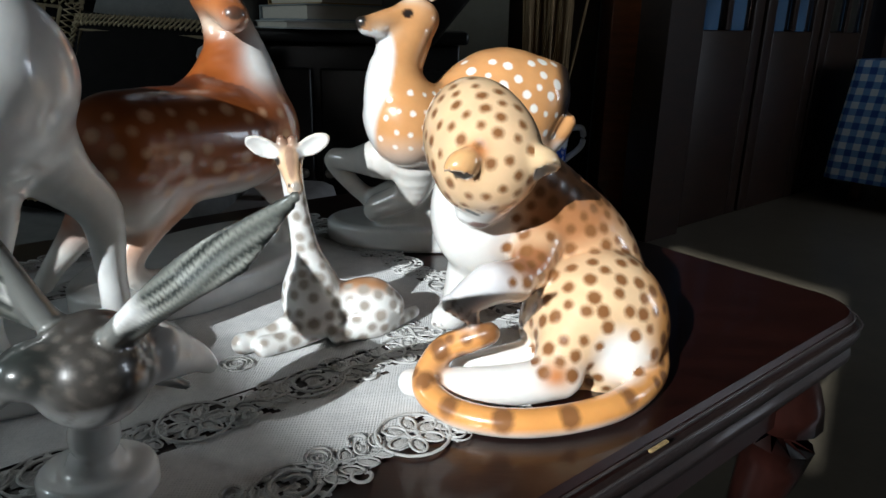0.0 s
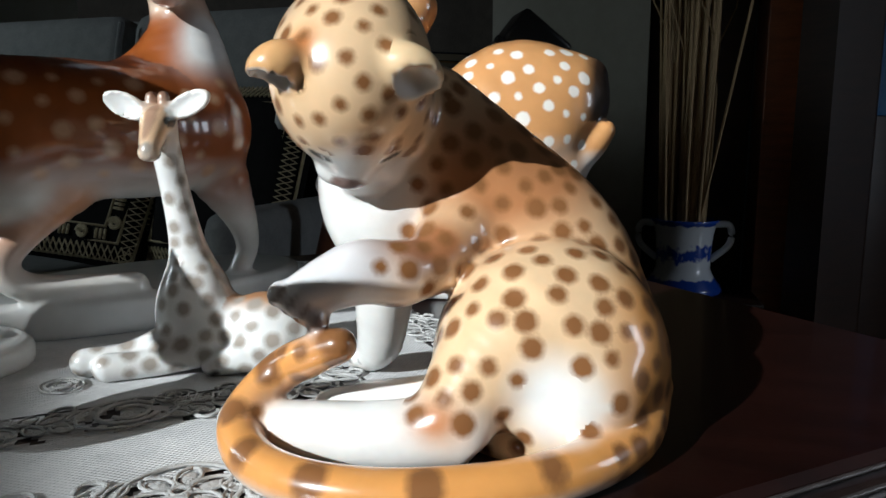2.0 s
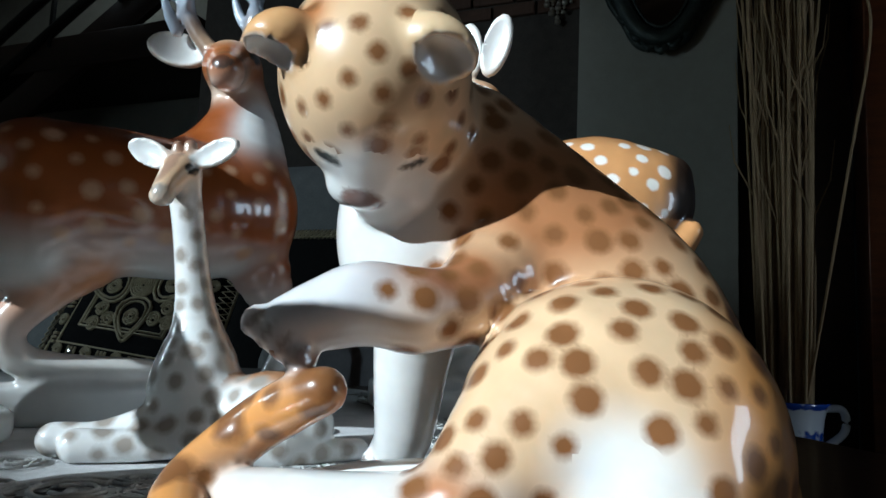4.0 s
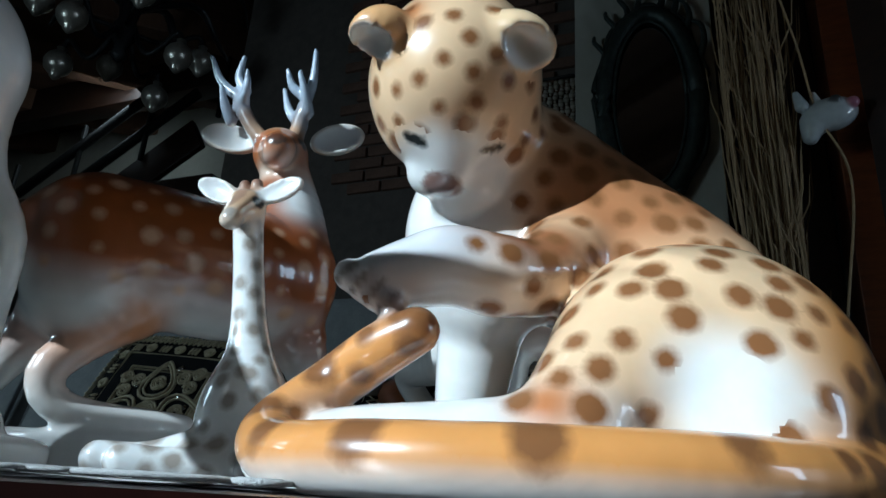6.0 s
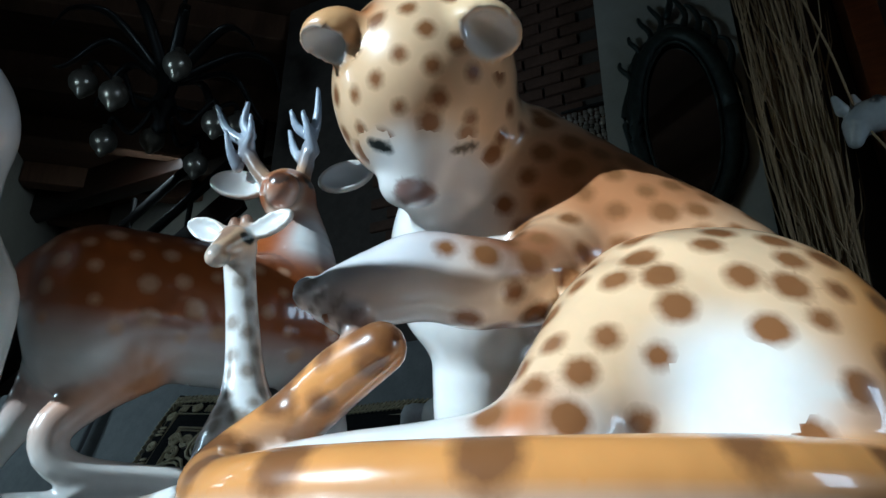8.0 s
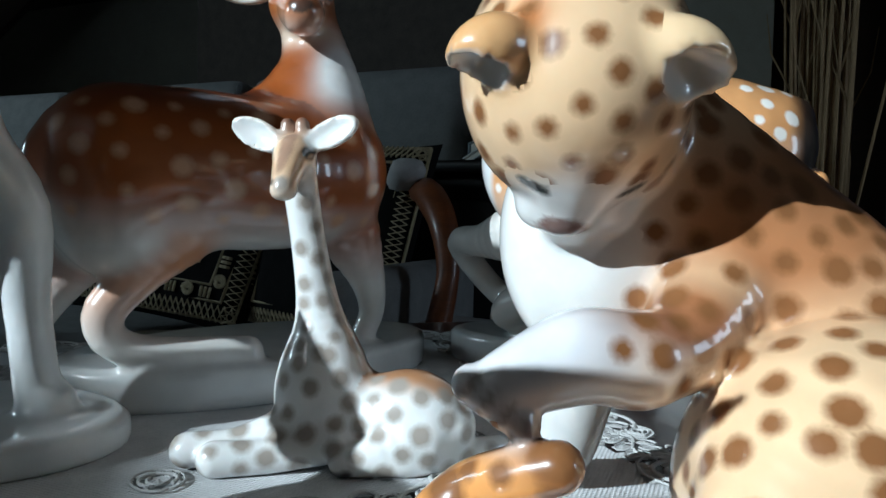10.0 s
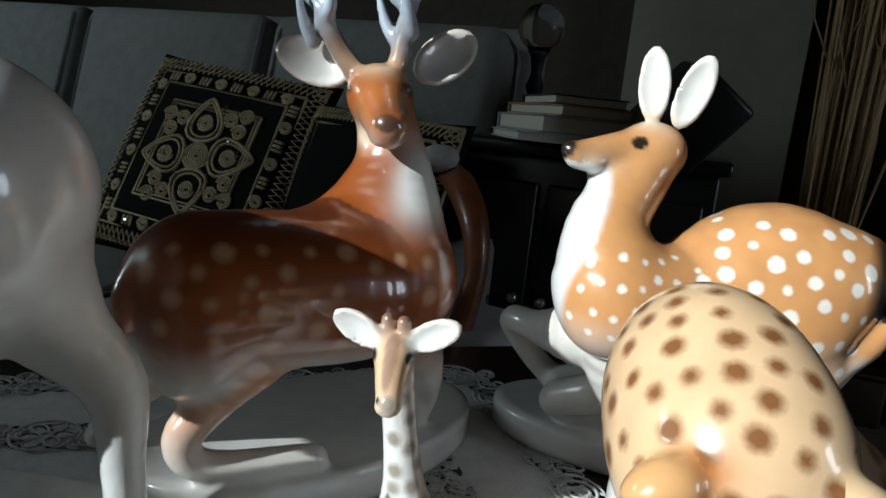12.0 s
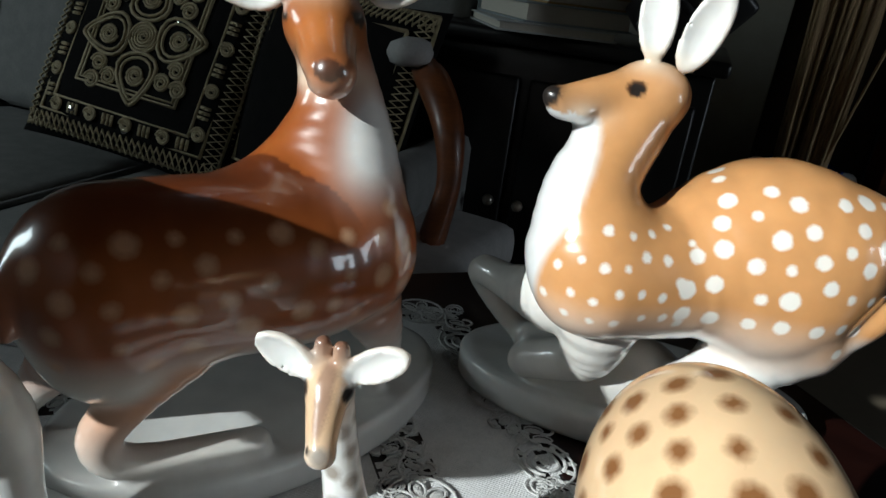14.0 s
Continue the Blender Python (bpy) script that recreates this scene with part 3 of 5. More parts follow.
        for e, r in (((0.0815, 0.4370, 0.7010), 0.0160), ((0.1425, 0.4630, 0.7010), 0.0165), ((0.0912, 0.4690, 0.6650), 0.0095), ((0.1175, 0.4825, 0.6650), 0.0085), ((0.0985, 0.4850, 0.6550), 0.0150)):
            f = np.where(((v - np.array(e)) ** 2).sum(1) < r * r, 0.05, f)
        return np.where(s[:, 2] > 0.66, 0.05, f)

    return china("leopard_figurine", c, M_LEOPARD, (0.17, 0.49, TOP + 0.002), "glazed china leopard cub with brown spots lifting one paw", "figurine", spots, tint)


leopard()


# ---- giraffe ----
def giraffe():
    c = Clay((-0.115, 0.48, 0.512), (0.065, 0.605, 0.715), 0.0017)
    W = (0.80, 0.80, 0.78)
    c.ball((-0.046, 0.560, 0.557), (0.026, 0.024, 0.034), W, 0.01)
    c.limb([(-0.046, 0.562, 0.575, 0.019), (-0.050, 0.560, 0.605, 0.0115), (-0.054, 0.556, 0.64, 0.0092), (-0.056, 0.550, 0.672, 0.0092)], W, 0.008)
    c.limb([(-0.045, 0.564, 0.548, 0.024), (-0.018, 0.568, 0.545, 0.022), (0.004, 0.570, 0.548, 0.023), (0.018, 0.574, 0.542, 0.018)], W, 0.008)
    # head
    c.ball((-0.056, 0.547, 0.682), (0.0105, 0.012, 0.0105), (0.70, 0.45, 0.26), 0.005)
    c.limb([(-0.055, 0.542, 0.680, 0.0095), (-0.050, 0.530, 0.670, 0.0072), (-0.047, 0.524, 0.665, 0.0062)], (0.74, 0.50, 0.30), 0.004)
    c.paint((-0.0515, 0.530, 0.6840), (0.0032, 0.024, 0.0052), (38, 0, 16), (0.40, 0.25, 0.17), 0.0014)
    c.ball((-0.047, 0.5235, 0.662), (0.0062, 0.0058, 0.0042), (0.75, 0.68, 0.6), 0.003)
    for s in (-1, 1):
        c.limb([(-0.057 + s * 0.0042, 0.548, 0.690, 0.0034), (-0.058 + s * 0.0045, 0.549, 0.698, 0.0038)], BROWN, 0.002)
        c.paint((-0.055 + s * 0.0098, 0.540 + s * 0.003, 0.682), (0.0045, 0.0046, 0.0032), (0, 0, 0), DARK, 0.0012)
        c.paint((-0.0475 + s * 0.0032, 0.519, 0.6665), (0.0011, 0.0022, 0.0014), (0, 0, 0), DARK, 0.0004)
    for x, y, z, a in ((-0.0755, 0.541, 0.6925, -1), (-0.0375, 0.552, 0.6935, 1)):
        c.cup((x, y, z), (0.0155, 0.0050, 0.0080), (-15, -a * 26, 16), (a * 0.001, -0.0042, 0), 0.88, (0.82, 0.76, 0.68), W, 0.003)
    # folded legs
    c.limb([(-0.050, 0.548, 0.540, 0.014), (-0.076, 0.528, 0.532, 0.0095), (-0.096, 0.514, 0.531, 0.0092)], W, 0.005)
    c.limb([(-0.030, 0.548, 0.536, 0.012), (-0.055, 0.528, 0.530, 0.0088), (-0.077, 0.511, 0.530, 0.0090)], W, 0.003)
    c.limb([(0.012, 0.562, 0.540, 0.016), (-0.008, 0.545, 0.532, 0.009), (-0.020, 0.538, 0.529, 0.0075)], W, 0.004)
    c.limb([(-0.014, 0.542, 0.529, 0.0075), (0.014, 0.556, 0.529, 0.0078), (0.043, 0.594, 0.529, 0.0062)], W, 0.003)
    c.ball((-0.019, 0.5355, 0.526), (0.006, 0.0035, 0.004), DARK, 0.001, sharp=0.001)
    c.ball((0.012, 0.556, 0.551), (0.006, 0.0032, 0.0042), DARK, 0.001, (0, -25, 20), sharp=0.001)

    def tint(v, s):
        ridge = np.clip((v[:, 0] + 0.047 + (v[:, 2] - 0.6) * 0.05) / 0.006, 0, 1) * np.clip((v[:, 1] - 0.556) / 0.006, 0, 1) * (v[:, 2] > 0.56) * (v[:, 2] < 0.672)
        s = blend(s, (0.42, 0.22, 0.10), ridge * 0.75)
        rump = np.clip((v[:, 2] - 0.560) / 0.008, 0, 1) * (v[:, 0] > -0.02)
        return blend(s, (0.42, 0.20, 0.08), rump * 0.85)

    def spots(v, s):
        right = v[:, 0] > -0.052 + (v[:, 2] - 0.6) * -0.05
        neck = v[right & (v[:, 2] > 0.580) & (v[:, 2] < 0.668)]
        body = v[(v[:, 2] <= 0.580) & (s[:, 2] > 0.15)]
        f = spot_field(v, scatter(neck, 0.0100, 8), 0.0034, 0.0044, 9)
        f = np.minimum(f, spot_field(v, scatter(body, 0.0120, 18), 0.0036, 0.0054, 19))
        return np.where(v[:, 2] > 0.672, 0.05, f)

    return china("giraffe_figurine", c, M_GIRAFFE, (-0.03, 0.545, TOP + 0.002), "small white china giraffe calf lying down, grey-brown patches", "figurine", spots, tint)


giraffe()


# ---- stag ----
DEER = (0.27, 0.072, 0.014)
PALE = (0.62, 0.60, 0.56)


def stag():
    c = Clay((-0.335, 0.49, 0.512), (-0.075, 0.875, 0.945), 0.0025)
    base = np.array((-0.19, 0.70, 0.535))
    c.stone(base, 0.155, 0.088, 0.030, 64, (0.60, 0.60, 0.58))
    side = coat(DEER, PALE, 0.645, 0.03)
    c.limb([(-0.205, 0.574, 0.682, 0.050), (-0.178, 0.612, 0.680, 0.053), (-0.145, 0.655, 0.678, 0.052), (-0.122, 0.685, 0.680, 0.044)], side, 0.012)
    c.ball((-0.206, 0.574, 0.662), (0.044, 0.044, 0.055), side, 0.012)
    # neck and head, turned to look back
    c.limb([(-0.128, 0.688, 0.700, 0.042), (-0.138, 0.700, 0.745, 0.032), (-0.150, 0.707, 0.785, 0.024), (-0.158, 0.707, 0.808, 0.022)], DEER, 0.012)
    c.limb([(-0.172, 0.655, 0.712, 0.020), (-0.158, 0.685, 0.740, 0.018)], DEER, 0.02)
    c.ball((-0.160, 0.705, 0.816), (0.024, 0.026, 0.022), DEER, 0.008)
    c.limb([(-0.155, 0.698, 0.812, 0.020), (-0.140, 0.676, 0.800, 0.0165), (-0.128, 0.661, 0.793, 0.0140)], (0.42, 0.14, 0.035), 0.008)
    c.paint((-0.1245, 0.652, 0.7955), (0.0085, 0.009, 0.0060), (0, 0, 30), DARK)
    c.ball((-0.131, 0.664, 0.785), (0.011, 0.011, 0.006), PALE, 0.004)
    c.paint((-0.1700, 0.690, 0.8165), (0.008, 0.010, 0.0050), (0, 0, 30), DARK)
    c.paint((-0.138, 0.703, 0.820), (0.008, 0.010, 0.0050), (0, 0, 60), DARK)
    for (x, y, z), (tx, ty, tz) in (((-0.186, 0.704, 0.824), (-0.243, 0.690, 0.846)), ((-0.142, 0.728, 0.830), (-0.113, 0.770, 0.869))):
        a, b = np.array((x, y, z)), np.array((tx, ty, tz))
        yaw, dip = math.degrees(math.atan2(b[1] - a[1], b[0] - a[0])), math.degrees(math.asin((b[2] - a[2]) / np.linalg.norm(b - a)))
        m, half = (a + b) / 2, np.linalg.norm(b - a) / 2
        roll = 25 if x < -0.16 else -25
        c.cup(m, (half, 0.0085, 0.0185), (roll, -dip, yaw), (0.004, -0.0075, -0.001), 0.90, (0.76, 0.68, 0.58), WHITE)
    # antlers
    HORN = (0.40, 0.46, 0.54)
    ROOT = (0.16, 0.11, 0.08)
    for bx, by, mx, my, tips in ((-0.180, 0.699, -0.203, 0.688, ((-0.240, 0.679, 0.921), (-0.204, 0.684, 0.917), (-0.190, 0.676, 0.893), (-0.215, 0.672, 0.880))),
                                 (-0.152, 0.712, -0.147, 0.714, ((-0.140, 0.709, 0.930), (-0.163, 0.700, 0.905), (-0.146, 0.697, 0.898), (-0.172, 0.712, 0.892)))):
        c.limb([(bx, by, 0.830, 0.0085), ((bx + mx) / 2, (by + my) / 2, 0.846, 0.0075), (mx, my, 0.868, 0.0068)], ROOT, 0.004)
        for k, (tx, ty, tz) in enumerate(tips):
            lift = (0.868, 0.880, 0.862, 0.848)[k]
            c.limb([(mx + (0, 0, 0.004, -0.002)[k] - (bx - mx) * (-0.2 if k < 2 else 0.2), my, lift, 0.0058), ((mx + tx) / 2 + (0.004 if tx > mx else -0.004), (my + ty) / 2, (lift + tz) / 2 - 0.003, 0.0046), (tx, ty, tz, 0.0024)], HORN, 0.003)
    # tail
    c.limb([(-0.222, 0.545, 0.700, 0.011), (-0.220, 0.528, 0.686, 0.0085), (-0.2155, 0.520, 0.667, 0.004)], DEER, 0.006)
    # legs
    c.limb([(-0.218, 0.580, 0.650, 0.034), (-0.250, 0.574, 0.612, 0.017), (-0.278, 0.572, 0.578, 0.0105), (-0.295, 0.575, 0.556, 0.009)], coat(DEER, PALE, 0.605, 0.03), 0.008)
    c.limb([(-0.180, 0.600, 0.650, 0.032), (-0.194, 0.576, 0.612, 0.016), (-0.206, 0.560, 0.584, 0.0125), (-0.196, 0.574, 0.562, 0.0110), (-0.150, 0.630, 0.556, 0.0110)], coat((0.5, 0.2, 0.07), PALE, 0.590, 0.05), 0.008)
    c.limb([(-0.118, 0.700, 0.650, 0.028), (-0.108, 0.722, 0.605, 0.015), (-0.112, 0.740, 0.575, 0.0105), (-0.118, 0.735, 0.553, 0.0095)], coat(DEER, PALE, 0.62, 0.04), 0.008)

    def tint(v, s):
        dark = np.clip((v[:, 2] - 0.704) / 0.025, 0, 1) * (v[:, 2] < 0.745) * (v[:, 1] < 0.655)
        s = blend(s, (0.09, 0.022, 0.008), dark * 0.85)
        throat = np.exp(-(((v - (-0.112, 0.690, 0.745)) / (0.014, 0.022, 0.045)) ** 2).sum(1))
        s = blend(s, (0.72, 0.71, 0.69), np.clip(throat * 2.0, 0, 1))
        rump = np.exp(-(((v - (-0.228, 0.540, 0.640)) / (0.022, 0.018, 0.035)) ** 2).sum(1))
        s = blend(s, PALE, np.clip(rump * 1.6, 0, 1))
        brow = np.exp(-(((v - (-0.158, 0.690, 0.838)) / (0.022, 0.022, 0.010)) ** 2).sum(1))
        s = blend(s, (0.62, 0.42, 0.26), np.clip(brow * 1.3, 0, 0.9) * (s[:, 2] < 0.3))
        jaw = np.exp(-(((v - (-0.150, 0.690, 0.786)) / (0.030, 0.030, 0.010)) ** 2).sum(1))
        s = blend(s, (0.66, 0.52, 0.40), np.clip(jaw * 1.2, 0, 0.9))
        muzzle = np.exp(-(((v - (-0.128, 0.655, 0.800)) / 0.011) ** 2).sum(1))
        return blend(s, BROWN, muzzle * 0.8)

    def spots(v, s):
        pool = v[(v[:, 2] > 0.645) & (v[:, 2] < 0.720) & (s[:, 1] < 0.30) & (s[:, 0] > 0.2)]
        return spot_field(v, scatter(pool, 0.0190, 10), 0.0030, 0.0062, 11)

    return china("stag_figurine", c, M_STAG, (-0.19, 0.70, TOP + 0.002), "brown glazed china stag with antlers, kneeling on an oval base", "figurine", spots, tint)


stag()


# ---- doe ----
def doe():
    c = Clay((-0.10, 0.70, 0.512), (0.245, 0.965, 0.895), 0.0024)
    c.stone((0.065, 0.872, 0.535), 0.150, 0.080, 0.030, 8, (0.62, 0.62, 0.60))
    FAWN = (0.62, 0.31, 0.12)
    side = coat(FAWN, WHITE, 0.650, 0.06)
    c.limb([(0.028, 0.752, 0.682, 0.045), (0.075, 0.790, 0.682, 0.048), (0.125, 0.818, 0.703, 0.061), (0.160, 0.825, 0.705, 0.054), (0.194, 0.832, 0.730, 0.020)], side, 0.012)
    c.ball((0.138, 0.808, 0.680), (0.058, 0.050, 0.055), side, 0.012)
    c.limb([(0.018, 0.754, 0.700, 0.040), (0.013, 0.762, 0.738, 0.030), (0.028, 0.786, 0.775, 0.024), (0.034, 0.793, 0.790, 0.022)], FAWN, 0.012)
    # head, in profile
    c.ball((0.034, 0.794, 0.795), (0.025, 0.021, 0.021), FAWN, 0.008)
    c.limb([(0.026, 0.790, 0.794, 0.0185), (0.002, 0.767, 0.790, 0.0132), (-0.016, 0.749, 0.787, 0.0095)], FAWN, 0.008)
    c.limb([(0.000, 0.768, 0.780, 0.011), (0.012, 0.776, 0.768, 0.017)], (0.72, 0.55, 0.40), 0.010)
    c.ball((-0.0205, 0.746, 0.790), (0.0068, 0.0065, 0.0062), DARK, 0.003)
    c.paint((-0.0225, 0.744, 0.7905), (0.0080, 0.008, 0.0068), (0, 0, 0), DARK)
    c.ball((-0.008, 0.752, 0.7815), (0.012, 0.008, 0.0055), (0.72, 0.62, 0.50), 0.007)
    c.paint((0.0235, 0.777, 0.7985), (0.0095, 0.012, 0.0066), (0, -14, 20), (0.12, 0.05, 0.02))
    c.paint((0.0235, 0.777, 0.7985), (0.0077, 0.012, 0.0054), (0, -14, 20), DARK)
    for a, b, roll in (((0.030, 0.785, 0.815), (0.026, 0.797, 0.873), 12), ((0.050, 0.778, 0.812), (0.066, 0.772, 0.866), 12)):
        a, b = np.array(a), np.array(b)
        half, m = np.linalg.norm(b - a) / 2, (a + b) / 2
        d = b - a
        tilt = math.degrees(math.atan2(d[0], d[2]))
        lean = -math.degrees(math.atan2(d[1], d[2]))
        c.cup(m, (0.0125, 0.0065, half), (lean, tilt, roll), (-0.001, -0.0058, 0.001), 0.90, (0.80, 0.76, 0.70), WHITE)
    # legs
    c.limb([(0.165, 0.812, 0.650, 0.034), (0.125, 0.800, 0.612, 0.022), (0.100, 0.815, 0.578, 0.015), (0.140, 0.842, 0.566, 0.012)], coat(FAWN, WHITE, 0.64, 0.03), 0.008)
    c.limb([(0.130, 0.812, 0.618, 0.024), (0.172, 0.808, 0.642, 0.0165), (0.200, 0.809, 0.668, 0.0140), (0.212, 0.811, 0.682, 0.0105)], coat(FAWN, WHITE, 0.660, 0.012), 0.006)
    c.limb([(0.000, 0.785, 0.640, 0.026), (-0.040, 0.810, 0.632, 0.015), (-0.068, 0.828, 0.628, 0.0125), (-0.045, 0.835, 0.595, 0.011), (-0.010, 0.845, 0.563, 0.011)], PALE, 0.006)
    c.limb([(0.035, 0.775, 0.635, 0.030), (0.030, 0.785, 0.600, 0.019), (-0.015, 0.805, 0.572, 0.015), (0.03, 0.83, 0.56, 0.013)], PALE, 0.006)
    c.ball((0.04, 0.83, 0.575), (0.07, 0.035, 0.035), PALE, 0.012)

    def tint(v, s):
        throat = np.clip(1.2 - (((v - (-0.012, 0.748, 0.725)) / (0.030, 0.036, 0.075)) ** 2).sum(1), 0, 1)
        s = blend(s, (0.74, 0.74, 0.73), np.clip(throat * 3, 0, 1) * (v[:, 2] < 0.782))
        # the rump's shadow side, put into the glaze as near black
        rear_shade = np.clip((v[:, 0] - 0.192) / 0.012, 0, 1) * (v[:, 2] > 0.69)
        s = blend(s, (0.05, 0.03, 0.02), rear_shade)
        brow = np.exp(-(((v - (0.028, 0.775, 0.818)) / (0.022, 0.02, 0.007)) ** 2).sum(1))
        return blend(s, (0.72, 0.58, 0.42), brow)

    def spots(v, s):
        big = v[(v[:, 0] > 0.085) & (v[:, 2] > 0.645) & (v[:, 2] < 0.752) & (v[:, 0] < 0.195) & (s[:, 2] < 0.3)]
        small = v[(v[:, 0] > 0.0) & (v[:, 0] <= 0.085) & (v[:, 2] > 0.645) & (v[:, 2] < 0.722) & (s[:, 2] < 0.3)]
        f = spot_field(v, scatter(big, 0.0165, 12), 0.0032, 0.0064, 13)
        return np.minimum(f, spot_field(v, scatter(small, 0.0145, 14), 0.0024, 0.0036, 15))

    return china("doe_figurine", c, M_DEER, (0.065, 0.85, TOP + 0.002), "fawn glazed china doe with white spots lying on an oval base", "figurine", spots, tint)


doe()


# ---- horse ----
def horse():
    c = Clay((-0.50, 0.33, 0.512), (-0.105, 0.60, 0.93), 0.0030)
    W = (0.70, 0.71, 0.70)
    c.stone((-0.29, 0.465, 0.530), 0.155, 0.080, 0.020, 20, W)
    c.limb([(-0.375, 0.410, 0.765, 0.062), (-0.30, 0.418, 0.755, 0.066), (-0.245, 0.428, 0.745, 0.068), (-0.228, 0.434, 0.752, 0.062)], W, 0.012)
    c.limb([(-0.228, 0.452, 0.725, 0.043), (-0.205, 0.470, 0.685, 0.024), (-0.188, 0.490, 0.650, 0.0165), (-0.190, 0.498, 0.600, 0.0115), (-0.192, 0.505, 0.556, 0.012), (-0.188, 0.508, 0.545, 0.015)], W, 0.01)
    c.limb([(-0.245, 0.425, 0.725, 0.040), (-0.232, 0.430, 0.675, 0.022), (-0.245, 0.440, 0.63, 0.015), (-0.260, 0.445, 0.58, 0.0115), (-0.262, 0.448, 0.545, 0.014)], W, 0.01)
    c.limb([(-0.385, 0.405, 0.735, 0.040), (-0.392, 0.415, 0.65, 0.018), (-0.395, 0.425, 0.59, 0.012), (-0.390, 0.43, 0.545, 0.014)], W, 0.01)
    c.limb([(-0.400, 0.400, 0.79, 0.045), (-0.430, 0.392, 0.85, 0.030), (-0.452, 0.385, 0.895, 0.022)], W, 0.01)
    return china("horse_figurine", c, M_WHITE_CHINA, (-0.29, 0.465, TOP + 0.002), "large white glazed china horse standing on an oval base", "figurine")


horse()


# ---- bird ----
def bird():
    c = Clay((-0.30, 0.20, 0.512), (0.045, 0.43, 0.80), 0.0022)
    W = (0.74, 0.74, 0.72)
    INK = (0.022, 0.026, 0.024)
    c.stone((-0.128, 0.335, 0.530), 0.034, 0.030, 0.020, 0, W)
    c.limb([(-0.128, 0.334, 0.537, 0.019), (-0.126, 0.331, 0.553, 0.009), (-0.124, 0.330, 0.562, 0.014), (-0.120, 0.327, 0.580, 0.012)], W, 0.006)
    c.ball((-0.116, 0.326, 0.608), (0.032, 0.037, 0.031), coat((0.05, 0.045, 0.04), W, 0.597, 0.012), 0.008, (0, 0, 20))
    c.limb([(-0.092, 0.350, 0.606, 0.018), (-0.080, 0.372, 0.592, 0.010), (-0.076, 0.385, 0.580, 0.006)], W, 0.006)
    c.limb([(-0.100, 0.350, 0.592, 0.006), (-0.086, 0.372, 0.572, 0.003)], INK, 0.003)
    c.ball((-0.134, 0.303, 0.618), (0.018, 0.019, 0.015), INK, 0.006)
    c.limb([(-0.141, 0.288, 0.612, 0.005), (-0.146, 0.281, 0.604, 0.0015)], DARK, 0.002)
    wings = (((-0.105, 0.318, 0.625), (0.018, 0.245, 0.726), (-0.026, 0.016, -0.034), 10, 0.0034), ((-0.132, 0.326, 0.625), (-0.192, 0.318, 0.728), (-0.008, -0.004, -0.050), 10, 0.0052))
    for a, b, drop, n, w in wings:
        a, b = np.array(a), np.array(b)
        for k in range(n):
            s = k / (n - 1)
            tip = b + np.array(drop) * s
            mid = (a + tip) / 2 + np.array((0, 0, 0.010 * (1 - s)))
            c.limb([(*(a + np.array((0.0, 0.018, -0.006)) * s), 0.0068), (*mid, w), (*tip, 0.0024)], (0.16, 0.165, 0.155), 0.0015, sharp=0.0016)

    def tint(v, s):
        for a, b, drop, n, w in wings:
            a, b, d = np.array(a), np.array(b), np.array(drop)
            along = b + d / 2 - a
            reach = np.linalg.norm(along)
            along = along / reach
            fan = d - along * d.dot(along)
            fan = fan / np.linalg.norm(fan)
            u, q = (v - a) @ along / reach, (v - a) @ fan
            on = np.clip((u - 0.14) / 0.05, 0, 1) * ((v - a)[:, 0] * along[0] > 0.012)
            q = q + 0.0015 * np.sin(u * 9)
            streak = 0.5 + 0.5 * np.sin(q * 1050 + 2 * u) * (0.6 + 0.4 * np.sin(q * 340 + 6 * u))
            pale = np.clip(streak * 1.5 - 0.45, 0, 1)
            root = np.clip((0.40 - u) / 0.1, 0, 1) * np.clip((0.004 - q) / 0.006, 0, 1)
            s = blend(s, INK, on)
            s = blend(s, (0.36, 0.37, 0.33), on * pale)
            s = blend(s, W, on * root)
        mottle = np.clip(np.sin(v[:, 0] * 520 + 2 * np.sin(v[:, 2] * 300)) * np.sin(v[:, 1] * 430 + v[:, 2] * 250), 0, 1) * (v[:, 2] > 0.592) * (v[:, 2] < 0.635) * (v[:, 0] > -0.13) * (v[:, 0] < -0.085)
        s = blend(s, (0.16, 0.14, 0.12), 0.6 * mottle)
        cheek = np.exp(-(((v - (-0.142, 0.300, 0.600)) / (0.016, 0.020, 0.012)) ** 2).sum(1))
        return blend(s, W, np.clip(1.5 * cheek, 0, 1))

    return china("bird_figurine", c, M_WHITE_CHINA, (-0.128, 0.335, TOP + 0.002), "black and white china bird with raised wings on a white base", "figurine", tint=tint)


bird()

# ---- more materials ----
M_GOLD = rough_surface("gold cord", (0.30, 0.24, 0.13), (0.56, 0.47, 0.29), 90, 0.55, 0.5)
M_VELVET = rough_surface("black velvet", (0.004, 0.004, 0.004), (0.010, 0.009, 0.009), 40, 0.95, 0.4, spec=0.15)
M_SEQUIN = rough_surface("mirror sequin", (0.7, 0.7, 0.68), (0.85, 0.84, 0.8), 40, 0.06, 0.02, metal=1.0)
M_PIPING = rough_surface("grey piping", (0.11, 0.11, 0.11), (0.16, 0.16, 0.155), 60, 0.9, 0.3)
M_PAPER = rough_surface("book paper", (0.50, 0.47, 0.40), (0.66, 0.62, 0.54), 60, 0.85, 0.3, (1, 1, 20))
M_COVERS = [plain("grey book cloth", (0.30, 0.34, 0.36), 0.5), plain("white book cover", (0.55, 0.56, 0.55), 0.4), plain("ochre book cover", (0.38, 0.25, 0.10), 0.5), plain("navy book cover", (0.03, 0.04, 0.07), 0.5)]
M_BLACK = rough_surface("black lacquer", (0.004, 0.004, 0.004), (0.012, 0.011, 0.011), 9, 0.35, 0.1)
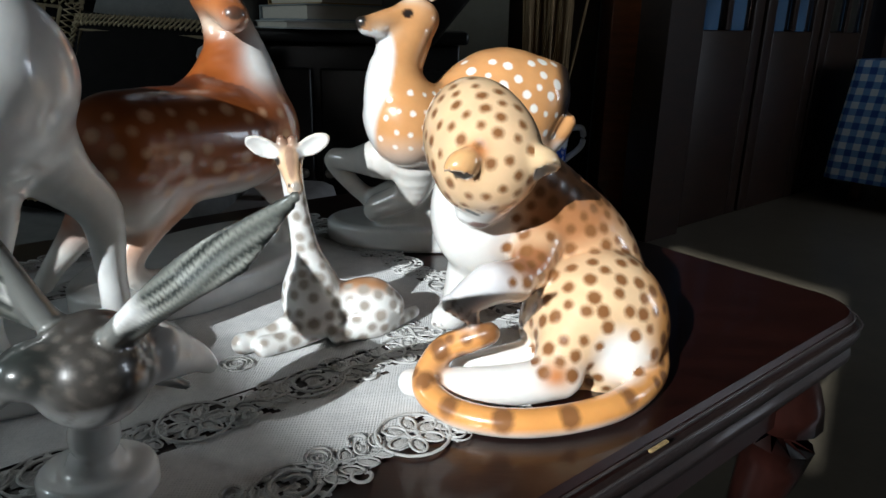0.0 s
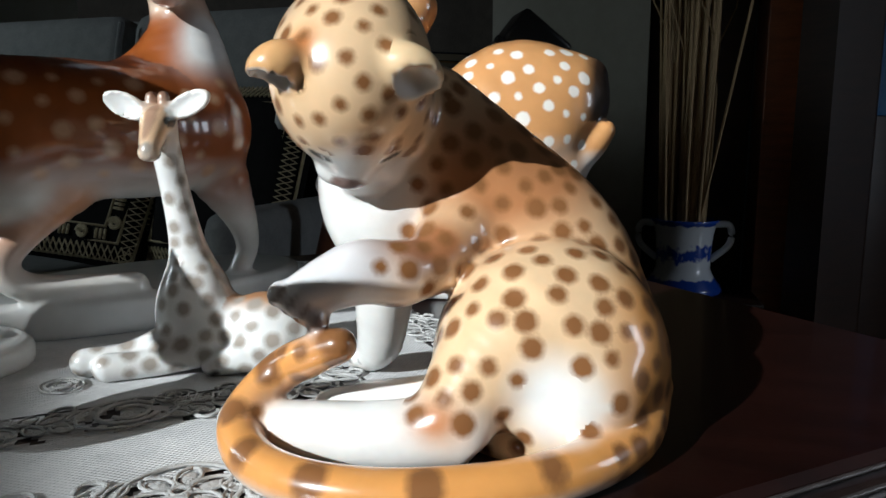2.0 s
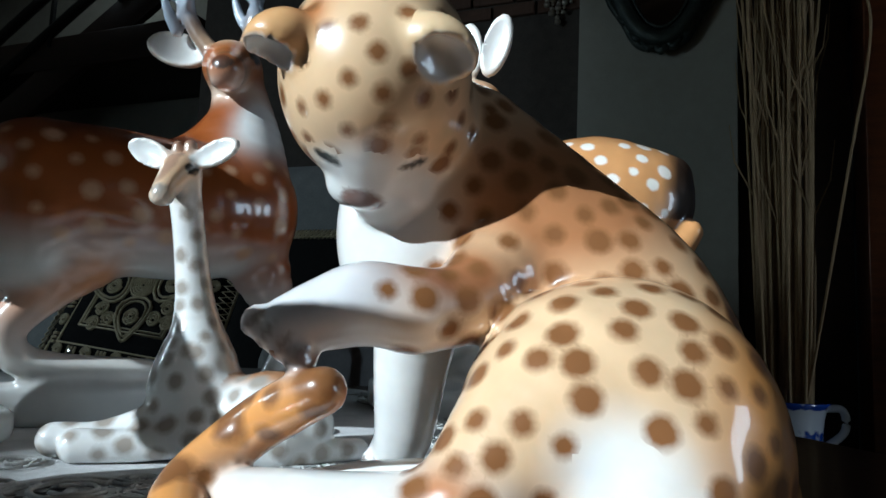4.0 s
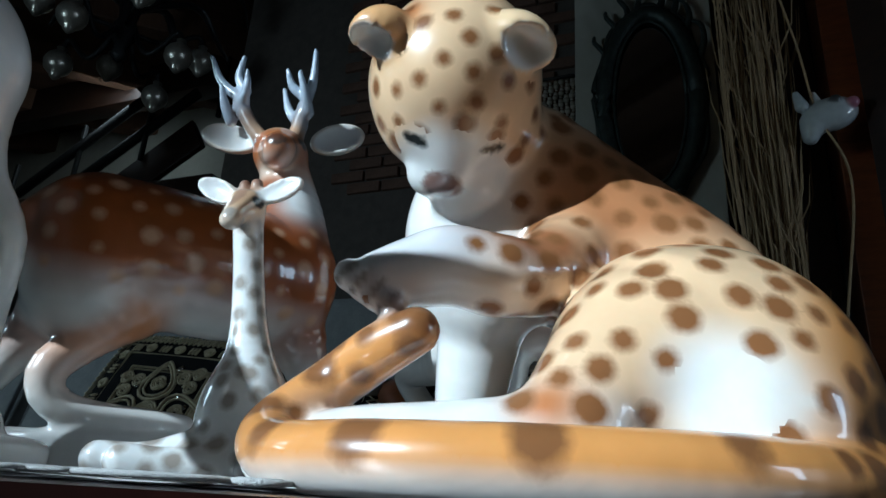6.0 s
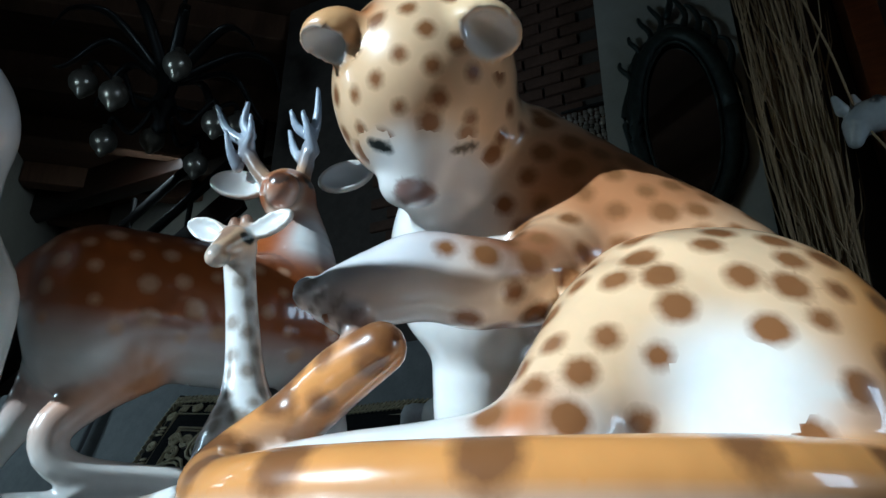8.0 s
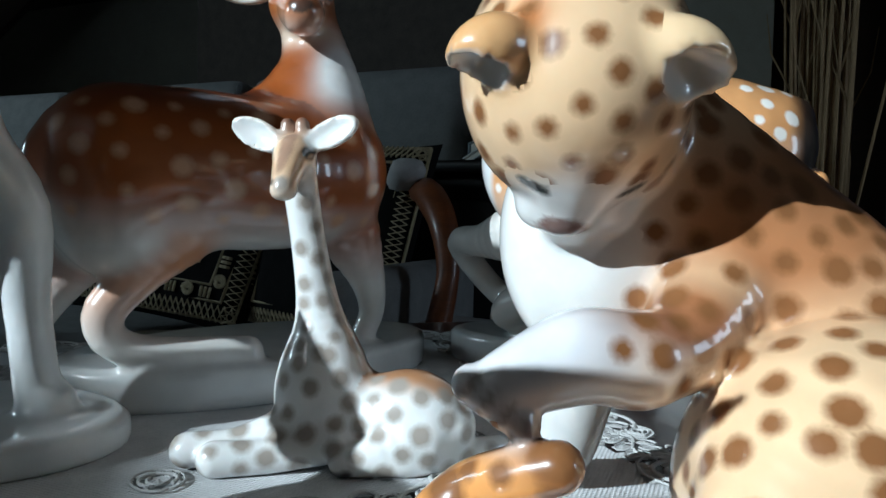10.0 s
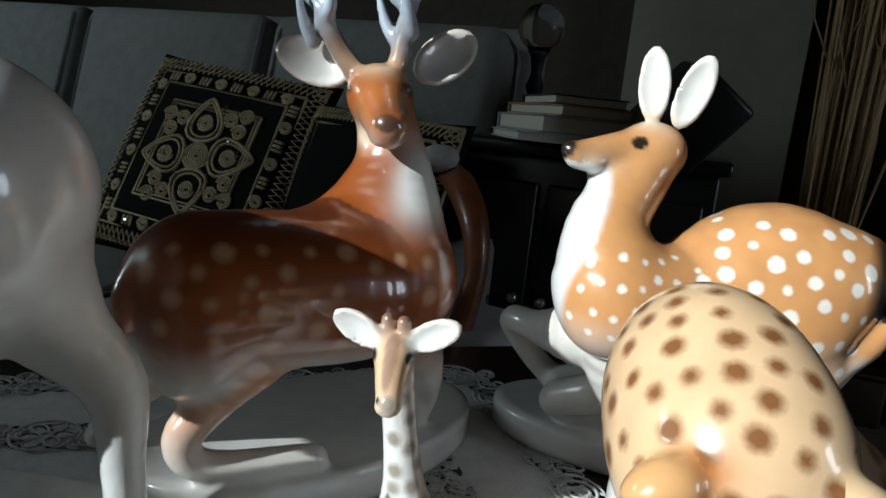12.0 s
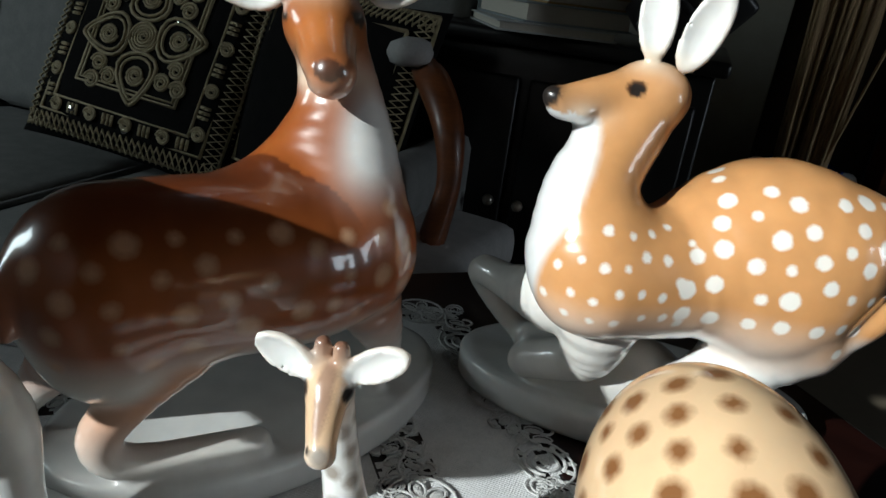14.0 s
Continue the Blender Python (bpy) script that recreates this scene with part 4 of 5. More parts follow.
M_IRON = rough_surface("black iron", (0.006, 0.006, 0.006), (0.018, 0.016, 0.015), 20, 0.5, 0.4, metal=0.4)
M_BRONZE = rough_surface("verdigris bronze", (0.010, 0.016, 0.014), (0.05, 0.06, 0.052), 24, 0.4, 0.6, metal=0.5)
M_SILVER = rough_surface("tarnished silver globe", (0.28, 0.25, 0.20), (0.62, 0.58, 0.50), 16, 0.28, 0.2, metal=0.8)
M_WHITE_GLAZE = plain("white glaze", (0.62, 0.64, 0.66), 0.25, coat=0.6)


def glass(name, colour=(1, 1, 1), rough=0.02):
    m, nt, b = material(name)
    b.inputs["Base Color"].default_value = (*colour, 1)
    b.inputs["Roughness"].default_value, b.inputs["Transmission Weight"].default_value = rough, 1.0
    return m


def mirror(name):
    m, nt, b = material(name)
    b.inputs["Base Color"].default_value = (0.35, 0.36, 0.36, 1)
    b.inputs["Metallic"].default_value, b.inputs["Roughness"].default_value = 1.0, 0.05
    return m


def delft(name):
    """White glaze with blue brushwork: a painted belly motif between blue bands."""
    m, nt, b = material(name)
    tc = nt.nodes.new("ShaderNodeTexCoord")
    sep = nt.nodes.new("ShaderNodeSeparateXYZ")
    nt.links.new(tc.outputs["Generated"], sep.inputs[0])
    n = node(nt, "ShaderNodeTexNoise", Scale=9.0, Detail=5.0)
    nt.links.new(tc.outputs["Generated"], n.inputs["Vector"])
    band = ramp(nt, sep.outputs["Z"], [(0.0, (1, 1, 1)), (0.17, (1, 1, 1)), (0.24, (0.25, 0.25, 0.25)), (0.40, (0.2, 0.2, 0.2)), (0.55, (0.75, 0.75, 0.75)), (0.72, (0.2, 0.2, 0.2)), (0.90, (0.15, 0.15, 0.15)), (0.95, (0.8, 0.8, 0.8))])
    add = nt.nodes.new("ShaderNodeMath")
    add.operation = "MULTIPLY_ADD"
    add.inputs[1].default_value = 0.75
    nt.links.new(band, add.inputs[0])
    nt.links.new(n.outputs[0], add.inputs[2])
    nt.links.new(ramp(nt, add.outputs[0], [(0.80, (0.76, 0.79, 0.84)), (0.95, (0.02, 0.07, 0.40))]), b.inputs["Base Color"])
    b.inputs["Roughness"].default_value, b.inputs["Coat Weight"].default_value = 0.25, 0.6
    return m


def check_cloth(name):
    m, nt, b = material(name)
    tc = nt.nodes.new("ShaderNodeTexCoord")
    sep = nt.nodes.new("ShaderNodeSeparateXYZ")
    nt.links.new(tc.outputs["Object"], sep.inputs[0])
    total = None
    diag = nt.nodes.new("ShaderNodeMath")
    diag.operation = "ADD"
    nt.links.new(sep.outputs["X"], diag.inputs[0])
    nt.links.new(sep.outputs["Y"], diag.inputs[1])
    for axis in (diag.outputs[0], sep.outputs["Z"]):
        w = nt.nodes.new("ShaderNodeMath")
        w.operation = "PINGPONG"
        w.inputs[1].default_value = 0.035
        nt.links.new(axis, w.inputs[0])
        g = nt.nodes.new("ShaderNodeMath")
        g.operation = "GREATER_THAN"
        g.inputs[1].default_value = 0.0175
        nt.links.new(w.outputs[0], g.inputs[0])
        if total is None:
            total = g
        else:
            s = nt.nodes.new("ShaderNodeMath")
            s.operation = "ADD"
            nt.links.new(total.outputs[0], s.inputs[0])
            nt.links.new(g.outputs[0], s.inputs[1])
            h = nt.nodes.new("ShaderNodeMath")
            h.operation = "MULTIPLY"
            h.inputs[1].default_value = 0.5
            nt.links.new(s.outputs[0], h.inputs[0])
            total = h
    nt.links.new(ramp(nt, total.outputs[0], [(0.0, (0.62, 0.70, 0.78)), (0.5, (0.16, 0.32, 0.62)), (1.0, (0.03, 0.09, 0.36))]), b.inputs["Base Color"])
    b.inputs["Roughness"].default_value = 0.85
    return m


def dusk_sky(name):
    m, nt, b = material(name)
    tc = nt.nodes.new("ShaderNodeTexCoord")
    n = node(nt, "ShaderNodeTexNoise", Scale=3.0, Detail=4.0)
    nt.links.new(tc.outputs["Object"], n.inputs["Vector"])
    col = ramp(nt, n.outputs[0], [(0.35, (0.01, 0.04, 0.10)), (0.7, (0.05, 0.16, 0.34))])
    nt.links.new(col, b.inputs["Emission Color"])
    b.inputs["Emission Strength"].default_value = 0.10
    b.inputs["Base Color"].default_value = (0.01, 0.02, 0.04, 1)
    return m


M_GLASS = glass("clear glass")
M_MIRROR = mirror("dark mirror glass")
M_DELFT = delft("blue and white glaze")
M_CHECK = check_cloth("blue checked cotton")
M_DUSK = dusk_sky("blue daylight outside")

# ---- tablecloth ----
def on_table(a, b, z=0.0):
    """A place on the table: a along the front edge from the corner, b inwards from that edge."""
    p = CORNER + EU * a + EV * b
    return Vector((p.x, p.y, TOP + z))


CA0, CA1, CB0, CB1 = 0.30, 1.06, 0.085, 0.665
cloth_mid = on_table((CA0 + CA1) / 2, (CB0 + CB1) / 2, 0.0005)
tablecloth = thing("tablecloth", *cloth_mid, "white cotton tablecloth with cut lace border bands, lying on the table", "tablecloth", turn=ROOM_TURN)


def linen(a0, a1, b0, b1, hole=None):
    """A thin sheet, with a rectangular opening if hole is given."""
    bm = bmesh.new()
    rects = [(a0, a1, b0, b1)]
    if hole:
        c0, c1, d0, d1 = hole
        rects = [(a0, c0, b0, b1), (c1, a1, b0, b1), (c0, c1, b0, d0), (c0, c1, d1, b1)]
    for x0, x1, y0, y1 in rects:
        nx, ny = max(2, int((x1 - x0) / 0.012)), max(2, int((y1 - y0) / 0.012))
        grid = {}
        for i in range(nx + 1):
            for j in range(ny + 1):
                a, b = x0 + (x1 - x0) * i / nx, y0 + (y1 - y0) * j / ny
                lift = 0.0012 + 0.0008 * noise.noise(Vector((a * 22, b * 22, 0))) + 0.0004 * noise.noise(Vector((a * 90, b * 90, 3)))
                grid[i, j] = bm.verts.new(on_table(a, b, lift))
        for i in range(nx):
            for j in range(ny):
                bm.faces.new((grid[i, j], grid[i, j + 1], grid[i + 1, j + 1], grid[i + 1, j]))
    return bm


def net_cloth(name):
    """Fine woven net: rows of tiny holes as relief and tone."""
    m = rough_surface(name, (0.50, 0.51, 0.52), (0.70, 0.70, 0.70), 60, 0.85, 0.3)
    nt = m.node_tree
    b = nt.nodes["Principled BSDF"]
    tc = nt.nodes.new("ShaderNodeTexCoord")
    v = node(nt, "ShaderNodeTexVoronoi", Scale=480.0, Randomness=0.1)
    nt.links.new(tc.outputs["Object"], v.inputs["Vector"])
    bp = node(nt, "ShaderNodeBump", Strength=0.7, Distance=0.0012)
    nt.links.new(v.outputs["Distance"], bp.inputs["Height"])
    nt.links.new(bp.outputs[0], b.inputs["Normal"])
    return m


M_NET = net_cloth("woven cotton net")
BAND, INSET = 0.044, 0.105
part("linen_border", linen(CA0 + BAND - 0.006, CA1 - BAND + 0.006, CB0 + BAND - 0.006, CB1 - BAND + 0.006, (CA0 + INSET, CA1 - INSET, CB0 + INSET, CB1 - INSET)), M_NET, tablecloth, "fine white net cloth")
IN = INSET + BAND


def lace_ground(a0, a1, b0, b1, wide):
    """The thin pierced ground of a lace band round a rectangle: small faces, with eyelets left open."""
    bm = bmesh.new()
    step = 0.0034
    seen = {}

    def corner(i, j):
        if (i, j) not in seen:
            seen[i, j] = bm.verts.new(on_table(a0 + step * i, b0 + step * j, 0.0007 + 0.0003 * noise.noise(Vector((i * 0.2, j * 0.2, 5)))))
        return seen[i, j]

    na, nb, nw = int((a1 - a0) / step), int((b1 - b0) / step), int(wide / step)
    for i in range(na):
        for j in range(nb):
            if nw <= i < na - nw and nw <= j < nb - nw:
                continue
            if noise.noise(Vector((i * 0.34, j * 0.34, 9.0))) + 0.35 * noise.noise(Vector((i * 0.9, j * 0.9, 2.0))) < -0.16:
                continue
            rim = min(i, na - 1 - i, j, nb - 1 - j) * step
            if wide > 0.045 and rim < 0.006 + 0.006 * abs(math.sin(math.pi * (i + j) * step / 0.046)):
                continue
            bm.faces.new((corner(i, j), corner(i, j + 1), corner(i + 1, j + 1), corner(i + 1, j)))
    return bm


tagged(part("lace_ground", lace_ground(CA0, CA1, CB0, CB1, BAND + 0.004), M_NET, tablecloth, "pierced lace edging"), kind="stuff")
tagged(part("lace_ground", lace_ground(CA0 + INSET - 0.002, CA1 - INSET + 0.002, CB0 + INSET - 0.002, CB1 - INSET + 0.002, 0.0449), M_NET, tablecloth, "pierced lace band"), kind="stuff")
part("linen_centre", linen(CA0 + IN, CA1 - IN, CB0 + IN, CB1 - IN), M_NET, tablecloth, "fine white net cloth")


def thread_loop(bm, cx, cy, rx, ry, turn, r=0.0011, steps=12, span=360.0, start=0.0, lift=0.002):
    pts = []
    n = max(4, int(steps * span / 360))
    ca, sa = math.cos(radians(turn)), math.sin(radians(turn))
    for k in range(n + 1):
        a = radians(start + span * k / n)
        x, y = rx * math.cos(a), ry * math.sin(a)
        pts.append((cx + x * ca - y * sa, cy + x * sa + y * ca, lift))
    add_tube(bm, pts, r, 5, 0.9)


def leaf_pad(bm, cx, cy, rx, ry, turn, z=0.0016):
    """A filled, slightly domed petal of satin stitch."""
    ca, sa = math.cos(radians(turn)), math.sin(radians(turn))
    mid = bm.verts.new((cx, cy, z + 0.0012))
    low = []
    for k in range(10):
        a = 2 * math.pi * k / 10
        x, y = rx * math.cos(a), ry * math.sin(a)
        low.append(bm.verts.new((cx + x * ca - y * sa, cy + x * sa + y * ca, z - 0.0006)))
    for k in range(10):
        bm.faces.new((mid, low[k], low[(k + 1) % 10]))


def lace_flower():
    bm = bmesh.new()
    for k in range(6):
        a = radians(60 * k)
        leaf_pad(bm, 0.0105 * math.cos(a), 0.0105 * math.sin(a), 0.0052, 0.0030, 60 * k)
        thread_loop(bm, 0.0105 * math.cos(a), 0.0105 * math.sin(a), 0.0068, 0.0044, 60 * k, 0.0009)
    thread_loop(bm, 0, 0, 0.0032, 0.0032, 0, 0.0012)
    thread_loop(bm, 0, 0, 0.0205, 0.0205, 0, 0.0011, 20)
    return bm


def lace_scroll():
    bm = bmesh.new()
    thread_loop(bm, 0, 0, 0.0125, 0.0125, 0, 0.0013, 16, 300, 30)
    thread_loop(bm, 0.001, 0, 0.0075, 0.0075, 0, 0.0012, 14, 290, 200)
    leaf_pad(bm, 0.000, 0.0, 0.0035, 0.0025, 30)
    for k in range(4):
        leaf_pad(bm, 0.016 * math.cos(radians(40 + 30 * k)), 0.016 * math.sin(radians(40 + 30 * k)), 0.0042, 0.0021, 40 + 30 * k)
        leaf_pad(bm, -0.016 * math.cos(radians(40 + 30 * k)), -0.016 * math.sin(radians(40 + 30 * k)), 0.0042, 0.0021, 40 + 30 * k)
    thread_loop(bm, 0, 0, 0.021, 0.017, 0, 0.0009, 18)
    return bm


def lace_leafspray():
    bm = bmesh.new()
    pts = [(-0.02 + 0.005 * k, 0.004 * math.sin(k * 0.8), 0.002) for k in range(9)]
    add_tube(bm, pts, 0.0011, 5)
    for k in range(8):
        s = 1 if k % 2 else -1
        leaf_pad(bm, -0.018 + 0.005 * k, s * 0.006, 0.0052, 0.0026, s * 55)
        thread_loop(bm, -0.018 + 0.005 * k, s * 0.006, 0.0062, 0.0034, s * 55, 0.0007, 9)
    thread_loop(bm, -0.008, -0.013, 0.005, 0.005, 0, 0.0012, 12, 270, 90)
    thread_loop(bm, 0.010, 0.013, 0.005, 0.005, 0, 0.0012, 12, 270, -90)
    return bm


lace_meshes = []
for make, nm in ((lace_flower, "lace_flower"), (lace_scroll, "lace_scroll"), (lace_leafspray, "lace_leaf_spray")):
    bm = make()
    me = bpy.data.meshes.new(nm)
    bm.to_mesh(me)
    bm.free()
    me.materials.append(M_THREAD)
    me.shade_smooth()
    lace_meshes.append((nm, me))

lace_rng = random.Random(4)


def lace_at(a, b, kind, turn, size=1.0):
    nm, me = lace_meshes[kind]
    ob = new(nm, me)
    ob.parent = tablecloth
    ob.matrix_parent_inverse = parent_world(tablecloth).inverted()
    p = on_table(a, b, 0.0008)
    ob.matrix_basis = pose(*p, 0, 0, turn) @ Matrix.Diagonal((size, size, 1, 1))
    return ob


def lace_band(a0, a1, b0, b1, step, turn_out):
    """Motifs in a row round a rectangle."""
    order = 0
    for side in range(4):
        long = (a1 - a0) if side % 2 == 0 else (b1 - b0)
        n = round(long / step)
        for k in range(n):
            s = (k + 0.5) / n
            a, b = ((a0 + long * s, b0), (a1, b0 + long * s), (a0 + long * s, b1), (a0, b0 + long * s))[side]
            lace_at(a, b, (0, 2, 1, 2)[order % 4], ROOM_TURN + 90 * (side % 2) + lace_rng.uniform(-12, 12) + 180 * (side > 1), 1.25)
            if k % 2:
                off = 0.016 * (1 if order % 4 < 2 else -1)
                lace_at(a + (off if side % 2 else 0.02), b + (0.02 if side % 2 else off), 1, lace_rng.uniform(0, 360), 0.55)
            order += 1


lace_band(CA0 + BAND / 2, CA1 - BAND / 2, CB0 + BAND / 2, CB1 - BAND / 2, 0.046, 0)
M_ = INSET + BAND / 2
lace_band(CA0 + M_, CA1 - M_, CB0 + M_, CB1 - M_, 0.046, 0)
# sprays stitched on the cloth itself
for k in range(14):
    lace_at(CA0 + 0.19 + 0.40 * lace_rng.random(), CB0 + 0.19 + 0.22 * lace_rng.random(), k % 3, lace_rng.uniform(0, 360), lace_rng.uniform(0.7, 1.0))

# ---- dark room behind: sofa, cushions, armchair ----
sofa = thing("sofa", -1.35, 1.45, FLOOR, "grey upholstered sofa with piped cushions", "sofa")
SEAT = 0.37
for n in range(3):
    x = -2.05 + 0.66 * n
    bm = box(Matrix.Translation((x, 1.38, SEAT - 0.08)), (0.645, 0.66, 0.17), 0.035)
    cush = part("seat_cushion", bm, M_SOFA, sofa)
    bm = bmesh.new()
    add_tube(bm, [(x - 0.32, 1.055, SEAT), (x - 0.32, 1.70, SEAT)], 0.007, 6)
    part("piping", bm, M_PIPING, cush)
    bm = box(pose(x, 1.80, SEAT + 0.32, -14, 0, 0), (0.645, 0.20, 0.66), 0.05)
    back = part("back_cushion", bm, M_SOFA, sofa)
    bm = bmesh.new()
    add_tube(bm, spline([(x - 0.325, 1.625, SEAT + 0.02), (x - 0.325, 1.665, SEAT + 0.3), (x - 0.322, 1.745, SEAT + 0.62)], 4), 0.008, 6)
    part("piping", bm, M_PIPING, back)
part("base", box(Matrix.Translation((-1.39, 1.40, FLOOR + 0.17)), (2.0, 0.66, 0.2), 0.02), M_SOFA, sofa)
part("back_frame", box(pose(-1.39, 1.95, SEAT + 0.2, -10, 0, 0), (2.02, 0.12, 0.95), 0.03), M_SOFA, sofa)
for x in (-2.43, -0.36):
    part("armrest", box(Matrix.Translation((x, 1.44, SEAT - 0.05)), (0.07, 0.74, 0.5), 0.03), M_SOFA, sofa)
for x in (-2.3, -0.45):
    for y in (1.12, 1.66):
        part("leg", lathe(Matrix.Translation((x, y, FLOOR)), [(0.022, 0), (0.026, 0.03), (0.03, 0.072)], 12), M_WOOD_DARK, sofa)


def pillow_mesh(m, w, h, puff, n=16):
    bm = bmesh.new()
    rows = {}
    for s in (1, -1):
        for i in range(n + 1):
            for j in range(n + 1):
                x, y = 2 * i / n - 1, 2 * j / n - 1
                rim = abs(x) == 1 or abs(y) == 1
                if s < 0 and rim:
                    rows[s, i, j] = rows[1, i, j]
                    continue
                pinch = 1 - 0.05 * (1 - x * x) * (y * y) - 0.05 * (1 - y * y) * (x * x)
                z = puff * ((1 - x ** 4) * (1 - y ** 4)) ** 0.6
                rows[s, i, j] = bm.verts.new(m @ Vector((x * w / 2 * pinch, y * h / 2 * pinch, s * z)))
    for s in (1, -1):
        for i in range(n):
            for j in range(n):
                f = (rows[s, i, j], rows[s, i + 1, j], rows[s, i + 1, j + 1], rows[s, i, j + 1])
                bm.faces.new(f if s > 0 else f[::-1])
    return bm


def on_pillow(x, y, w, h, puff):
    u, v = 2 * x / w, 2 * y / h
    return puff * (max(0, 1 - u ** 4) * max(0, 1 - v ** 4)) ** 0.6 + 0.002


def cord_ring(bm, m, w, h, puff, cx, cy, rx, ry, turn=0.0, r=0.0032, steps=14, tip=0.0):
    """A loop of cord sewn on the pillow; tip pulls one end to a point."""
    pts = []
    ca, sa = math.cos(radians(turn)), math.sin(radians(turn))
    for k in range(steps + 1):
        a = 2 * math.pi * k / steps
        x, y = rx * math.cos(a), ry * math.sin(a) * (1 - tip * math.cos(a))
        px, py = cx + x * ca - y * sa, cy + x * sa + y * ca
        pts.append(m @ Vector((px, py, on_pillow(px, py, w, h, puff))))
    add_tube(bm, pts, r, 5)


def cord_spiral(bm, m, w, h, puff, cx, cy, r0, r1, turns=2.5, r=0.0032):
    pts = []
    n = int(turns * 12)
    for k in range(n + 1):
        a, q = 2 * math.pi * turns * k / n, r0 + (r1 - r0) * k / n
        px, py = cx + q * math.cos(a), cy + q * math.sin(a)
        pts.append(m @ Vector((px, py, on_pillow(px, py, w, h, puff))))
    add_tube(bm, pts, r, 5)


def embroidered_cushion(m, w, label, full=True):
    h, puff = w, 0.055
    loc = m.translation
    ob = thing("cushion", *loc, label, "cushion", "embroidered cushions")
    part("cover", pillow_mesh(m, w, h, puff), M_VELVET, ob, "black velvet cover")
    k = w / 0.45

    def ring(name, specs, mat=M_GOLD):
        bm = bmesh.new()
        for sp in specs:
            cord_ring(bm, m, w, h, puff, *sp)
        return part(name, bm, mat, ob)

    if full:
        def spiral(name, cx, cy, r1, turns):
            bm = bmesh.new()
            cord_spiral(bm, m, w, h, puff, cx, cy, 0.003, r1, turns)
            part(name, bm, M_GOLD, ob)

        spiral("rosette", 0, 0, 0.031 * k, 5)
        for q in range(4):
            a = radians(90 * q + 8)
            cx, cy = 0.078 * k * math.cos(a), 0.078 * k * math.sin(a)
            ring("petal", [(cx, cy, 0.048 * k, 0.036 * k, 90 * q + 8, 0.0042, 18, 0.55)])
            ring("petal", [(cx, cy, 0.039 * k, 0.028 * k, 90 * q + 8, 0.0034, 18, 0.5)])
            spiral("spiral", cx - 0.006 * k * math.cos(a), cy - 0.006 * k * math.sin(a), 0.019 * k, 3)
            a = radians(90 * q + 53)
            cx, cy = 0.105 * k * math.cos(a), 0.105 * k * math.sin(a)
            for j in range(3):
                b = a + radians(120 * j)
                spiral("spiral", cx + 0.020 * k * math.cos(b), cy + 0.020 * k * math.sin(b), 0.017 * k, 2.5)
        ring("inner_border", [(0, 0, 0.150 * k, 0.150 * k, 45, 0.0042, 4)] + [(0, 0, 0.140 * k, 0.140 * k, 45, 0.003, 4)])
    specs = []
    n = 8
    for s in range(4):
        ca, sa = math.cos(radians(90 * s)), math.sin(radians(90 * s))
        if full:
            # scrolls between short bars in the inner band
            for j in range(n):
                t = ((j + 0.5) / n * 2 - 1) * w / 2 * 0.70
                y = 0.715 * w / 2
                if j % 2:
                    spiral("spiral", t * ca - y * sa, t * sa + y * ca, 0.013 * k, 2.5)
                else:
                    specs += [((t + d) * ca - y * sa, (t + d) * sa + y * ca, 0.0015 * k, 0.011 * k, 90 * s, 0.0022, 6) for d in (-0.009 * k, 0.0, 0.009 * k)]
        # two crossing waves make the lattice of the outer band
        for phase in (0, 1):
            bm = bmesh.new()
            pts = []
            for j in range(4 * n + 1):
                t = (j / (4 * n) * 2 - 1) * w / 2 * 0.93
                y = (0.865 + 0.062 * (1 if (j + phase) % 2 else -1)) * w / 2
                px, py = t * ca - y * sa, t * sa + y * ca
                pts.append(m @ Vector((px, py, on_pillow(px, py, w, h, puff))))
            add_tube(bm, pts, 0.0027, 5)
            part("lattice_cord", bm, M_GOLD, ob)
    if specs:
        tagged(ring("border_bar", specs), kind="stuff")
    ring("border_line", [(0, 0, f * w / 2 * 1.414 * 0.98, f * w / 2 * 1.414 * 0.98, 45, 0.0040, 4) for f in ((0.93, 0.79, 0.66) if full else (0.95, 0.76))])
    if full:
        for x, y in ((0.06, 0.045), (-0.06, 0.06), (0.085, 0.02), (0.02, 0.11), (-0.10, -0.16), (0.02, -0.17)):
            bm = lathe(m @ pose(x * k, y * k, on_pillow(x * k, y * k, w, h, puff)), [(0.0078, 0), (0.0078, 0.0012), (0.004, 0.0022)], 12)
            part("sequin", bm, M_SEQUIN, ob, "round mirror sequin")
    return ob


embroidered_cushion(pose(-0.985, 1.490, 0.640, 64, 5, 2), 0.50, "black velvet cushion embroidered with gold cord, leaning on the sofa")
embroidered_cushion(pose(-0.575, 1.46, 0.600, 72, 2, -14), 0.42, "black cushion with a cream corded border, leaning on the sofa", False)

armchair = thing("armchair", -0.42, 1.28, FLOOR, "carved red-brown wooden armchair with pale upholstery", "armchair")
M_PALE = rough_surface("pale grey upholstery", (0.38, 0.37, 0.36), (0.52, 0.51, 0.50), 40, 0.9, 0.4)
part("seat", box(pose(-0.36, 1.24, 0.425, 0, 0, -8), (0.34, 0.44, 0.09), 0.03), M_PALE, armchair, "pale padded seat")
part("seat_rail", box(pose(-0.36, 1.24, 0.335, 0, 0, -8), (0.36, 0.46, 0.07), 0.012), M_WOOD_RED, armchair)
bm = bmesh.new()
